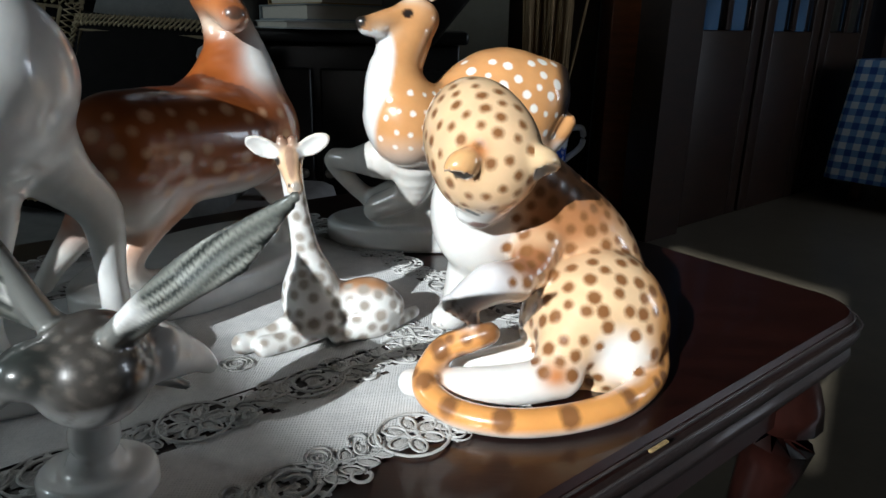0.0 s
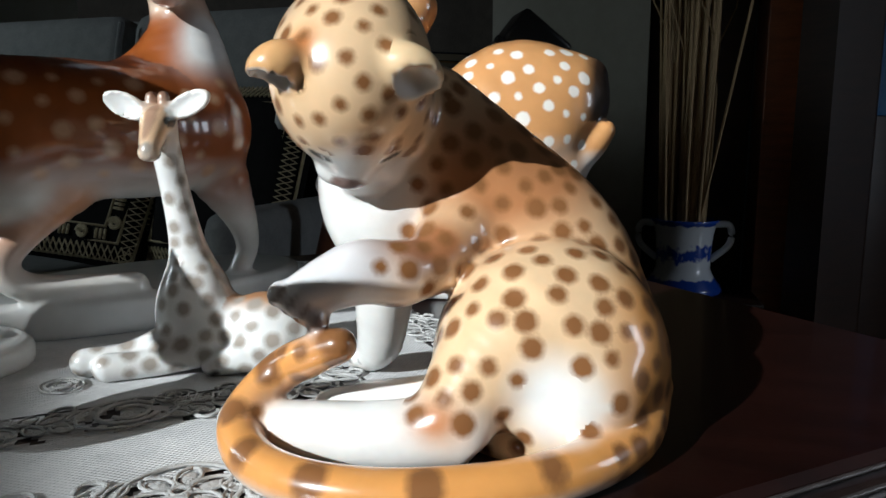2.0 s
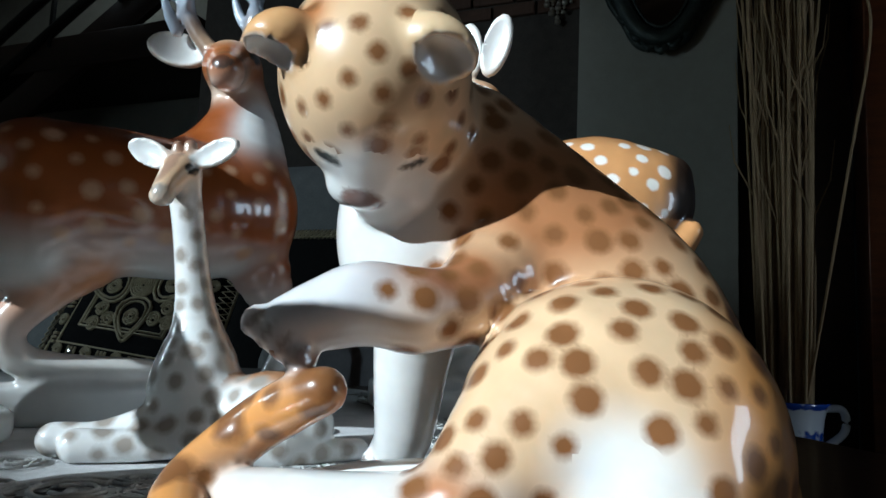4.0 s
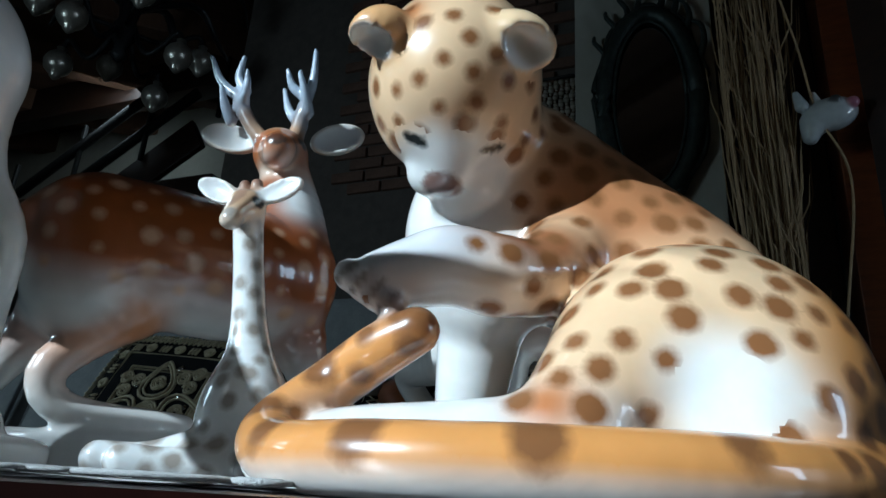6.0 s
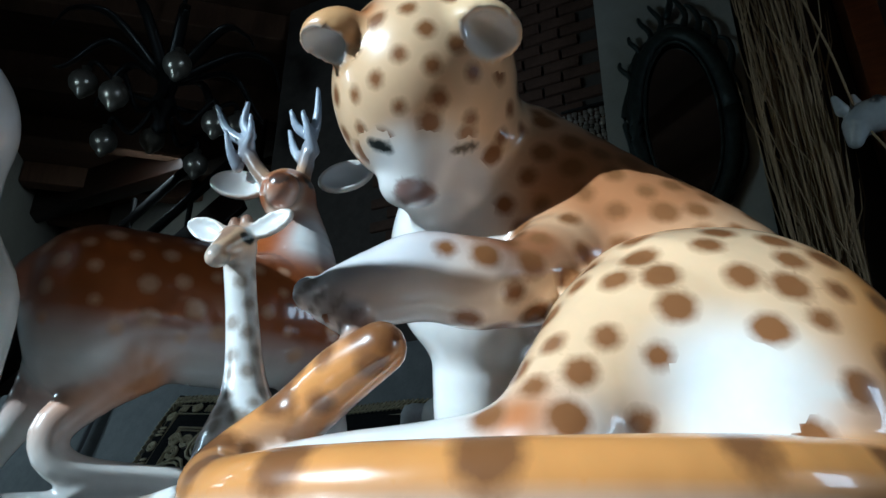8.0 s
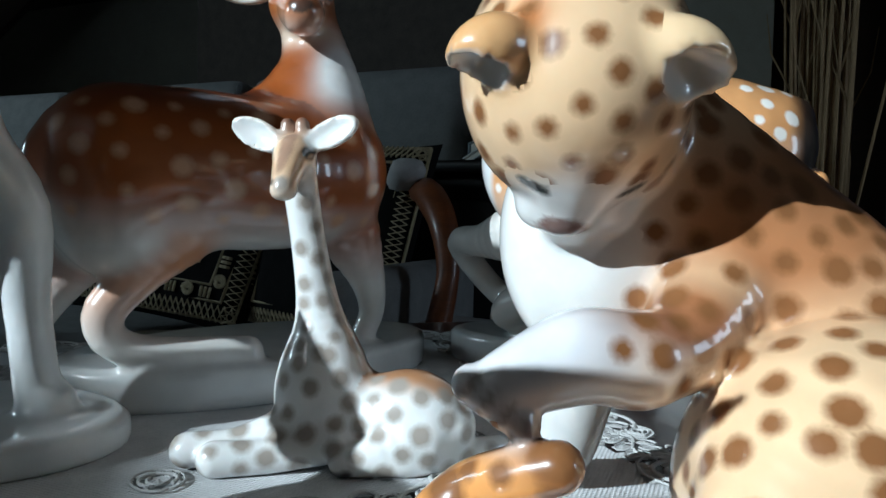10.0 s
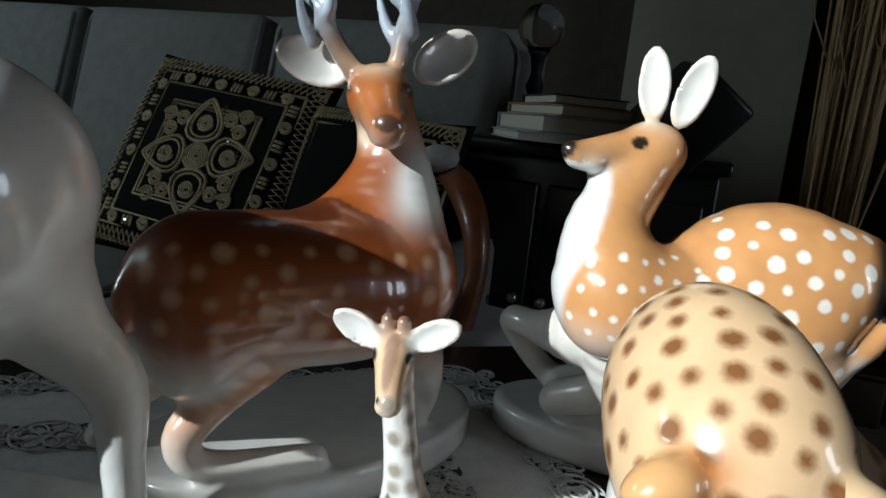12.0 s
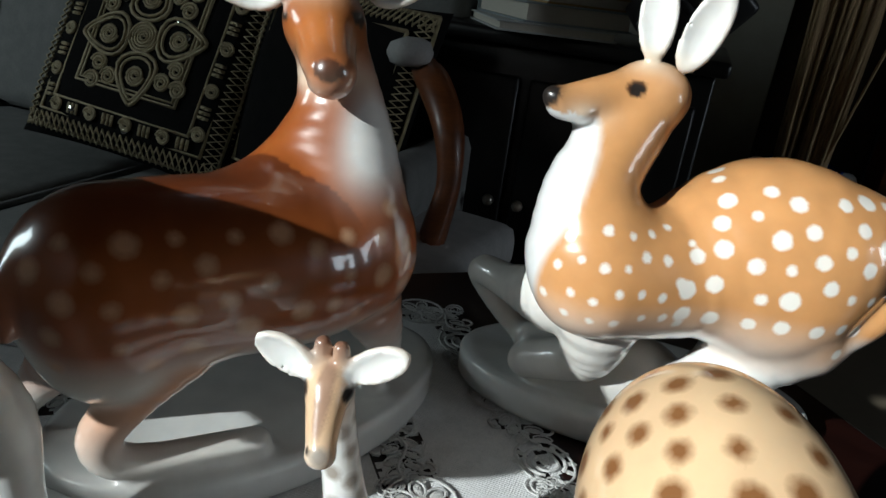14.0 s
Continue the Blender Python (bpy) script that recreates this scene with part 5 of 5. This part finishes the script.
q = spline([(-0.245, 1.24, 0.36, 0.020), (-0.262, 1.25, 0.46, 0.022), (-0.250, 1.26, 0.56, 0.019), (-0.268, 1.28, 0.64, 0.024), (-0.32, 1.34, 0.69, 0.027), (-0.38, 1.44, 0.70, 0.024), (-0.43, 1.55, 0.70, 0.020)], 5)
add_tube(bm, q[:, :3], q[:, 3], 10)
arm = part("arm", bm, M_WOOD_RED, armchair, "curved polished wooden arm")
part("arm_pad", box(pose(-0.395, 1.40, 0.725, 0, -8, -60), (0.16, 0.065, 0.045), 0.02), M_PALE, arm, "pale padded armrest")
for x, y in ((-0.22, 1.06), (-0.52, 1.02), (-0.24, 1.46), (-0.5, 1.46)):
    bm = bmesh.new()
    q = spline([(x, y, 0.31, 0.026), (x + 0.01, y - 0.01, 0.18, 0.020), (x, y, 0.02, 0.014), (x, y - 0.01, FLOOR, 0.02)], 4)
    add_tube(bm, q[:, :3], q[:, 3], 10)
    part("leg", bm, M_WOOD_RED, armchair)

# ---- cabinet with books and a lamp ----
cabinet = thing("cabinet", -0.2, 1.85, FLOOR, "black lacquered low cabinet with books stacked on it", "cabinet")
part("body", box(Matrix.Translation((-0.24, 1.88, (FLOOR + 0.745) / 2)), (0.66, 0.52, 0.745 - FLOOR), 0.006), M_BLACK, cabinet)
part("top", box(Matrix.Translation((-0.24, 1.87, 0.76)), (0.70, 0.56, 0.028), 0.008), M_BLACK, cabinet)
for s in (-1, 1):
    d = part("door", box(Matrix.Translation((-0.24 + s * 0.16, 1.612, 0.35)), (0.30, 0.022, 0.68), 0.006), M_BLACK, cabinet)
    part("knob", lathe(pose(-0.24 + s * 0.03, 1.60, 0.45, 90), [(0.004, 0), (0.004, 0.012), (0.012, 0.018), (0.009, 0.028)], 12), M_SILVER, d, "tarnished metal knob")


def book(x, y, z, turn, w, d, h, cover, label):
    ob = thing("book", x, y, z, label, "book", "books stacked on the cabinet", turn)
    m = parent_world(ob)
    for zz in (0.0015, h - 0.0015):
        part("cover", box(m @ Matrix.Translation((0, 0, zz)), (w, d, 0.003), 0.001), cover, ob)
    part("spine", box(m @ Matrix.Translation((-w / 2 + 0.002, 0, h / 2)), (0.004, d, h), 0.0015), cover, ob)
    part("page_block", box(m @ Matrix.Translation((0.002, 0, h / 2)), (w - 0.012, d - 0.012, h - 0.007)), M_PAPER, ob, "off-white page block", False)
    return ob


zb = 0.775
for n, (dx, dy, turn, w, d, h, c, what) in enumerate([(0.0, -0.01, -62, 0.30, 0.22, 0.018, 1, "large white book lying at the bottom of the stack"), (0.02, 0.0, -55, 0.28, 0.21, 0.034, 0, "thick grey book lying in the stack"),
                                                      (0.03, 0.0, -48, 0.24, 0.18, 0.022, 2, "ochre covered book in the stack"), (0.03, 0.01, -58, 0.22, 0.16, 0.02, 3, "dark navy book on top of the stack")]):
    book(-0.255 + dx, 1.70 + dy, zb, turn, w, d, h, M_COVERS[c], what)
    zb += h + 0.0005
case = thing("document_case", 0.02, 1.62, 0.70, "black box file leaning at the cabinet", "box file")
part("shell", box(pose(0.005, 1.66, 0.855, 10, 38, 20), (0.12, 0.26, 0.16), 0.01), M_BLACK, case)
part("handle", box(pose(0.005, 1.52, 0.86, 10, 38, 20), (0.06, 0.012, 0.015), 0.004), M_IRON, case)

lamp = thing("table_lamp", -0.352, 1.86, 0.775, "lamp with a clear glass globe on a dark turned stem", "lamp")
part("stem", lathe(Matrix.Translation((-0.352, 1.86, 0.775)), [(0.05, 0), (0.048, 0.012), (0.016, 0.03), (0.012, 0.09), (0.022, 0.12), (0.012, 0.15), (0.018, 0.19), (0.026, 0.2)], 20), M_IRON, lamp)
part("globe", lathe(Matrix.Translation((-0.352, 1.86, 0.975)), [(0.024, 0.0)] + [(0.055 * math.sin(radians(a)), 0.055 - 0.055 * math.cos(radians(a)) + 0.0) for a in range(30, 180, 15)] + [(0.004, 0.11)], 24), M_GLASS, lamp, "clear glass globe")

# ---- tall twigs in a blue and white jug ----
plinth = thing("plinth", 0.5, 3.0, FLOOR, "low dark wooden stand under the jug", "stand")
part("block", box(Matrix.Translation((0.5, 3.0, (FLOOR + 0.085) / 2)), (0.46, 0.34, 0.085 - FLOOR), 0.01), M_WOOD_DARK, plinth)
part("top", box(Matrix.Translation((0.5, 3.0, 0.094)), (0.5, 0.38, 0.018), 0.006), M_WOOD_DARK, plinth)
jug = thing("jug", 0.475, 2.98, 0.104, "blue and white glazed jug with two handles holding dry twigs", "jug")
jm = Matrix.Translation((0.475, 2.98, 0.104))
part("body", lathe(jm, [(0.135, 0.0), (0.15, 0.012), (0.145, 0.03), (0.112, 0.075), (0.102, 0.10), (0.104, 0.17), (0.108, 0.23), (0.118, 0.275), (0.13, 0.29), (0.122, 0.292), (0.10, 0.27), (0.095, 0.12), (0.02, 0.10)], 32), M_DELFT, jug)
for s in (-1, 1):
    bm = bmesh.new()
    add_tube(bm, spline([(0.475 + s * 0.108, 2.98, 0.375), (0.475 + s * 0.165, 2.98, 0.372), (0.475 + s * 0.168, 2.98, 0.30), (0.475 + s * 0.100, 2.98, 0.235)], 6), 0.014, 8)
    part("handle", bm, M_WHITE_GLAZE, jug, "white glazed handle")

twigs = thing("twig_bundle", 0.475, 2.98, 0.23, "tall bundle of dry tan twigs standing in the jug", "twigs")
trng = random.Random(9)
for k in range(64):
    a, r = trng.uniform(0, 6.28), trng.uniform(0.01, 0.085)
    x, y = 0.475 + r * math.cos(a), 2.98 + r * math.sin(a) * 0.9
    spread, top = trng.uniform(0.7, 1.6), trng.uniform(1.9, 3.3)
    pts, n = [], 12
    ph, amp = trng.uniform(0, 6.28), trng.uniform(0.006, 0.022)
    for j in range(n + 1):
        s = j / n
        f = 1 + spread * s ** 0.7 * 0.75
        pts.append((0.475 + (x - 0.475) * f + amp * s * math.sin(ph + 7 * s), 2.98 + (y - 2.98) * f + amp * s * math.cos(ph + 9 * s), 0.22 + top * s))
    bm = bmesh.new()
    add_tube(bm, pts, [0.0075 * (1 - 0.65 * j / n) for j in range(n + 1)], 5)
    for b in range(3):
        j = trng.randint(5, 10)
        p = Vector(pts[j])
        d = Vector((trng.uniform(-0.09, 0.09), trng.uniform(-0.05, 0.05), trng.uniform(0.25, 0.45)))
        add_tube(bm, [p, p + d * 0.5 + Vector((d.x * 0.3, 0, 0)), p + d], [0.004, 0.003, 0.0015], 4)
    part("twig", bm, M_TWIG, twigs)
# one loose curling twig carries the ornament
bm = bmesh.new()
add_tube(bm, spline([(0.50, 2.93, 0.25), (0.66, 2.90, 1.2), (0.735, 2.88, 1.72), (0.655, 2.88, 2.02), (0.62, 2.89, 2.35), (0.55, 2.90, 2.8)], 8), 0.005, 5)
part("twig", bm, M_TWIG, twigs)


def ornament():
    c = Clay((0.54, 2.78, 1.82), (0.86, 2.99, 2.2), 0.006)
    W = (0.55, 0.57, 0.56)
    c.ball((0.705, 2.89, 2.01), (0.095, 0.06, 0.068), W, 0.02, (0, -10, 0))
    c.limb([(0.64, 2.89, 1.98, 0.05), (0.625, 2.89, 1.92, 0.03)], W, 0.02)
    c.limb([(0.605, 2.87, 2.05, 0.026), (0.590, 2.87, 2.105, 0.014)], W, 0.012)
    c.limb([(0.66, 2.90, 2.07, 0.024), (0.655, 2.90, 2.115, 0.012)], W, 0.012)
    c.ball((0.715, 2.835, 2.045), (0.022, 0.012, 0.018), (0.05, 0.05, 0.05), 0.004, sharp=0.003)
    c.ball((0.775, 2.85, 2.03), (0.024, 0.02, 0.024), (0.42, 0.16, 0.22), 0.006, sharp=0.004)
    ob = china("hanging_ornament", c, M_WHITE_CHINA, (0.66, 2.89, 1.98), "white china animal-head ornament with a pink nose on a twig", "ornament")
    ob["group"] = ""
    return ob


ornament()

# ---- mirror on the narrow wall ----
mir = thing("wall_mirror", 0.02, 3.2, 2.42, "oval mirror in a dark green carved frame, on the wall", "mirror")
MY = 3.165


def oval(bm, rx, rz, cx, cz, y, r, steps=40, wob=0.0):
    add_tube(bm, [(cx + (rx + wob * math.sin(9 * a)) * math.cos(a), y, cz + (rz + wob * math.sin(9 * a)) * math.sin(a)) for a in (2 * math.pi * k / steps for k in range(steps + 1))], r, 8)


bm = bmesh.new()
oval(bm, 0.215, 0.50, 0.02, 2.36, MY, 0.042)
part("frame", bm, M_BRONZE, mir, "dark verdigris oval frame")
bm = bmesh.new()
oval(bm, 0.255, 0.545, 0.02, 2.36, MY, 0.016, 72, 0.010)
oval(bm, 0.165, 0.45, 0.02, 2.36, MY - 0.01, 0.008)
part("beading", bm, M_BRONZE, mir)
bm = bmesh.new()
ring = [bm.verts.new((0.02 + 0.185 * math.cos(a), MY + 0.012, 2.36 + 0.47 * math.sin(a))) for a in (2 * math.pi * k / 40 for k in range(40))]
bm.faces.new(ring[::-1])
part("glass", bm, M_MIRROR, mir, "dark mirror glass", False)
for k in range(-4, 5):
    bm = bmesh.new()
    cx, cz = 0.02 + 0.058 * k, 2.99 - 0.020 * k * k + (0.10 if k == 0 else 0.0)
    thick = 0.02
    add_tube(bm, spline([(cx, MY, cz - 0.12), (cx + 0.03, MY - 0.01, cz - 0.02), (cx + 0.005 * k, MY - 0.015, cz + 0.06), (cx - 0.02, MY - 0.01, cz + 0.10)], 4), [thick * (1 - 0.05 * j) for j in range(13)], 7)
    part("crest_leaf", bm, M_BRONZE, mir)
for k in range(-3, 4):
    bm = bmesh.new()
    cx, cz = 0.02 + 0.05 * k, 1.80 + 0.016 * k * k
    add_tube(bm, spline([(cx - 0.03, MY, cz + 0.04), (cx, MY - 0.015, cz), (cx + 0.03, MY, cz + 0.04)], 4), 0.016, 7)
    part("foot_leaf", bm, M_BRONZE, mir)

hang = thing("bead_hanging", -0.42, 3.28, 2.2, "dull silver bead strands hanging on the brick wall", "wall hanging")
part("rod", box(Matrix.Translation((-0.46, 3.29, 2.66)), (0.26, 0.015, 0.015), 0.005), M_IRON, hang)
for k in range(9):
    bm = bmesh.new()
    for j in range(26 - abs(k - 4) * 2):
        bmesh.ops.create_icosphere(bm, subdivisions=1, radius=0.009 + 0.004 * ((j * 7 + k) % 3), matrix=Matrix.Translation((-0.575 + 0.029 * k + 0.004 * math.sin(j), 3.29, 2.63 - 0.023 * j)))
    part("strand", bm, M_SILVER, hang)

# ---- chandelier ----
CH = Vector((-2.98, 2.7, 2.98))
chandelier = thing("chandelier", *CH, "black carved chandelier with tarnished silver globe lamps", "chandelier")
part("rod", lathe(Matrix.Translation((CH.x, CH.y, CH.z + 0.35)), [(0.015, 0), (0.015, CEIL - CH.z - 0.35), (0.05, CEIL - CH.z - 0.35)], 10), M_IRON, chandelier)
part("hub", lathe(Matrix.Translation((CH.x, CH.y, CH.z - 0.12)), [(0.01, 0), (0.05, 0.04), (0.03, 0.10), (0.09, 0.2), (0.05, 0.3), (0.07, 0.42), (0.02, 0.5)], 16), M_IRON, chandelier)
for k in range(8):
    a = 2 * math.pi * (k + 0.25) / 8
    rr, dz = (0.46, 0.10) if k % 2 else (0.40, -0.10)
    cx, cy = math.cos(a), math.sin(a)
    bm = bmesh.new()
    add_tube(bm, spline([(CH.x + cx * 0.05, CH.y + cy * 0.05, CH.z + 0.1), (CH.x + cx * rr * 0.5, CH.y + cy * rr * 0.5, CH.z + 0.02 + dz), (CH.x + cx * rr * 0.9, CH.y + cy * rr * 0.9, CH.z + 0.16 + dz), (CH.x + cx * rr, CH.y + cy * rr, CH.z + 0.08 + dz)], 6), 0.016, 7)
    armp = part("arm", bm, M_IRON, chandelier)
    gm = Matrix.Translation((CH.x + cx * rr, CH.y + cy * rr, CH.z - 0.09 + dz))
    part("globe", lathe(gm, [(0.012, -0.03), (0.03, -0.01)] + [(0.082 * math.sin(radians(b)), 0.082 - 0.082 * math.cos(radians(b))) for b in range(25, 160, 15)] + [(0.022, 0.165), (0.03, 0.19)], 18), M_SILVER, armp, "tarnished silver globe")
for k in range(10):
    a = 2 * math.pi * k / 10
    bm = bmesh.new()
    add_tube(bm, spline([(CH.x + 0.05 * math.cos(a), CH.y + 0.05 * math.sin(a), CH.z + 0.3), (CH.x + 0.4 * math.cos(a), CH.y + 0.4 * math.sin(a), CH.z + 0.55), (CH.x + 0.62 * math.cos(a), CH.y + 0.62 * math.sin(a), CH.z + 0.42 + 0.1 * math.sin(3 * a)), (CH.x + 0.7 * math.cos(a), CH.y + 0.7 * math.sin(a), CH.z + 0.30)], 5), [0.045 - 0.0022 * j for j in range(16)], 7, 0.5)
    part("carved_leaf", bm, M_BLACK, chandelier)

# ---- ceiling beams, gallery and stairs ----
M_BEAM = rough_surface("brown beam timber", (0.06, 0.028, 0.014), (0.14, 0.07, 0.035), 3, 0.7, 0.3, (6, 1, 1))
beam_mesh = bpy.data.meshes.new("beam")
bm = box(Matrix.Identity(4), (U1 - U0 - 0.02, 0.17, 0.24), 0.012)
bm.to_mesh(beam_mesh)
bm.free()
beam_mesh.materials.append(M_BEAM)
for k in range(10):
    ob = new("beam", beam_mesh)
    ob.matrix_basis = pose(*room((U0 + U1) / 2, -0.4 + 0.95 * k, CEIL - 0.122), 0, 0, ROOM_TURN)
    tagged(ob, "brown timber ceiling beam", "beam", "ceiling beams", "structure")

gallery = thing("staircase", -5.2, 4.6, FLOOR, "dark wooden staircase with black rails against a beige wall", "staircase")
part("landing", box(pose(-5.4, 4.55, 2.72, 0, 0, 0), (4.0, 0.9, 0.28), 0.01), M_WOOD_DARK, gallery)
part("fascia", box(pose(-5.4, 4.35, 4.02, 0, 0, 0), (4.2, 0.2, 0.36), 0.01), M_WOOD_DARK, gallery)
tagged(plain_wall("wall_stair", -7.4, -3.6, 5.02, 5.2, FLOOR, CEIL, M_WALL, "beige wall beside the stairs"))
for off in (0.0, 0.42):
    bm = bmesh.new()
    add_tube(bm, [(-6.3 + off * 1.4, 4.10, 2.50 - off * 0.1), (-4.3 + off * 1.4, 4.10, 3.70 - off * 0.1)], 0.045, 8)
    part("handrail", bm, M_IRON, gallery)
for k in range(4):
    part("baluster", box(Matrix.Translation((-5.7 + 0.75 * k, 4.10, 2.95 + 0.30 * k - 0.1)), (0.035, 0.035, 0.75), 0.004), M_IRON, gallery)
part("stringer", box(pose(-5.2, 4.14, 2.35, 0, -31, 0), (3.6, 0.06, 0.30), 0.008), M_WOOD_DARK, gallery)

# ---- glazed doors and dining corner at the right ----
DB = Vector((0.98, 2.96, 0))
DU = Vector((UX, UY, 0))


def door_at(s, z, out=0.0):
    p = DB + DU * s + Vector((UY, -UX, 0)) * out
    return pose(p.x, p.y, z, 0, 0, ROOM_TURN)


for n in range(3):
    s0 = 0.10 + 0.62 * n
    m0 = DB + DU * (s0 + 0.29)
    door = thing("door", m0.x, m0.y, FLOOR, "dark wooden door with tall blue-lit glass panes, shut", "door", "glazed doors", ROOM_TURN, "structure")
    for ds in (0.04, 0.54):
        part("stile", box(door_at(s0 + ds, FLOOR + 1.05), (0.09, 0.05, 2.1), 0.006), M_WOOD_DARK, door)
    for zz, hh in ((FLOOR + 0.44, 0.88), (FLOOR + 2.04, 0.12)):
        part("rail", box(door_at(s0 + 0.29, zz), (0.41, 0.046, hh), 0.006), M_WOOD_DARK, door)
    part("glazing_bar", box(door_at(s0 + 0.29, FLOOR + 1.43), (0.045, 0.045, 1.10), 0.005), M_WOOD_DARK, door)
    for ds in (0.175, 0.405):
        part("pane", box(door_at(s0 + ds, FLOOR + 1.43), (0.18, 0.006, 1.09)), M_GLASS, door, "glass pane", False).visible_shadow = False
bd = mesh_object("backdrop", box(door_at(1.1, 1.2, -0.30), (2.0, 0.01, 1.9)), M_DUSK, False)
tagged(bd, "dim blue daylight behind the glazed doors", "backdrop", kind="structure")
hd = mesh_object("wall_door_head", box(door_at(1.2, (FLOOR + 2.13 + CEIL) / 2), (2.6, 0.12, CEIL - FLOOR - 2.13)), M_WOOD_DARK, False)
tagged(hd, "dark wooden wall above the doors", "wall", kind="structure")
hd = mesh_object("wall_door_side", box(door_at(3.4, (FLOOR + CEIL) / 2), (2.6, 0.12, CEIL - FLOOR)), M_WOOD_DARK, False)
tagged(hd, "dark wooden wall beside the doors", "wall", kind="structure")

tagged(mesh_object("wall_door_post", box(door_at(-0.02, (FLOOR + CEIL) / 2), (0.24, 0.14, CEIL - FLOOR)), M_WOOD_DARK, False), "dark wooden wall beside the doors", "wall", kind="structure")
dining = thing("dining_table", 2.82, 3.62, FLOOR, "dining table under a blue checked cloth", "table")
part("tabletop", box(pose(2.82, 3.62, 0.64, 0, 0, ROOM_TURN), (0.9, 0.9, 0.03), 0.006), M_WOOD_DARK, dining)
for sx in (-0.38, 0.38):
    for sy in (-0.38, 0.38):
        part("leg", box(pose(2.82, 3.62, 0.27, 0, 0, ROOM_TURN) @ Matrix.Translation((sx, sy, 0)), (0.06, 0.06, 0.71), 0.006), M_WOOD_DARK, dining)
me = bpy.data.meshes.new("checked_cloth")
bm = bmesh.new()
cols = 96
rows_ = []
for j, (z, grow) in enumerate(((0.02, 0.0), (0.015, 0.012), (-0.1, 0.02), (-0.25, 0.035), (-0.42, 0.05), (-0.60, 0.06))):
    ring = []
    for x, y in round_rect(0.93 + 2 * grow, 0.93 + 2 * grow, 0.03 + grow, 23):
        a = math.atan2(y, x)
        w = 1 + (0.018 * math.sin(17 * a) + 0.012 * math.sin(29 * a + 1)) * (grow / 0.06)
        ring.append(bm.verts.new((x * w, y * w, z)))
    rows_.append(ring)
for a, b in zip(rows_, rows_[1:]):
    for k in range(len(a)):
        bm.faces.new((a[k], b[k], b[(k + 1) % len(a)], a[(k + 1) % len(a)]))
bm.faces.new(rows_[0])
bm.to_mesh(me)
bm.free()
me.materials.append(M_CHECK)
me.shade_smooth()
cc = new("checked_cloth", me)
cc.matrix_basis = pose(2.82, 3.62, 0.642, 0, 0, ROOM_TURN)
tagged(cc, "blue and white checked cloth hanging over the dining table", "tablecloth")

# ---- bricks of the dark wall ----
brick_mesh = bpy.data.meshes.new("brick")
bm = box(Matrix.Identity(4), (0.205, 0.03, 0.062), 0.005)
bm.to_mesh(brick_mesh)
bm.free()
brick_mesh.materials.append(M_BRICK)
brng = random.Random(2)
count = 0
for row in range(24):
    for col in range(6):
        ob = new("brick", brick_mesh)
        ob.parent = brick_wall
        ob.matrix_parent_inverse = parent_world(brick_wall).inverted()
        x = -0.46 - 0.22 * col - (0.11 if row % 2 else 0)
        ob.matrix_basis = pose(x, 3.312 + brng.uniform(-0.004, 0.004), 2.15 + 0.076 * row, 0, 0, brng.uniform(-1, 1))
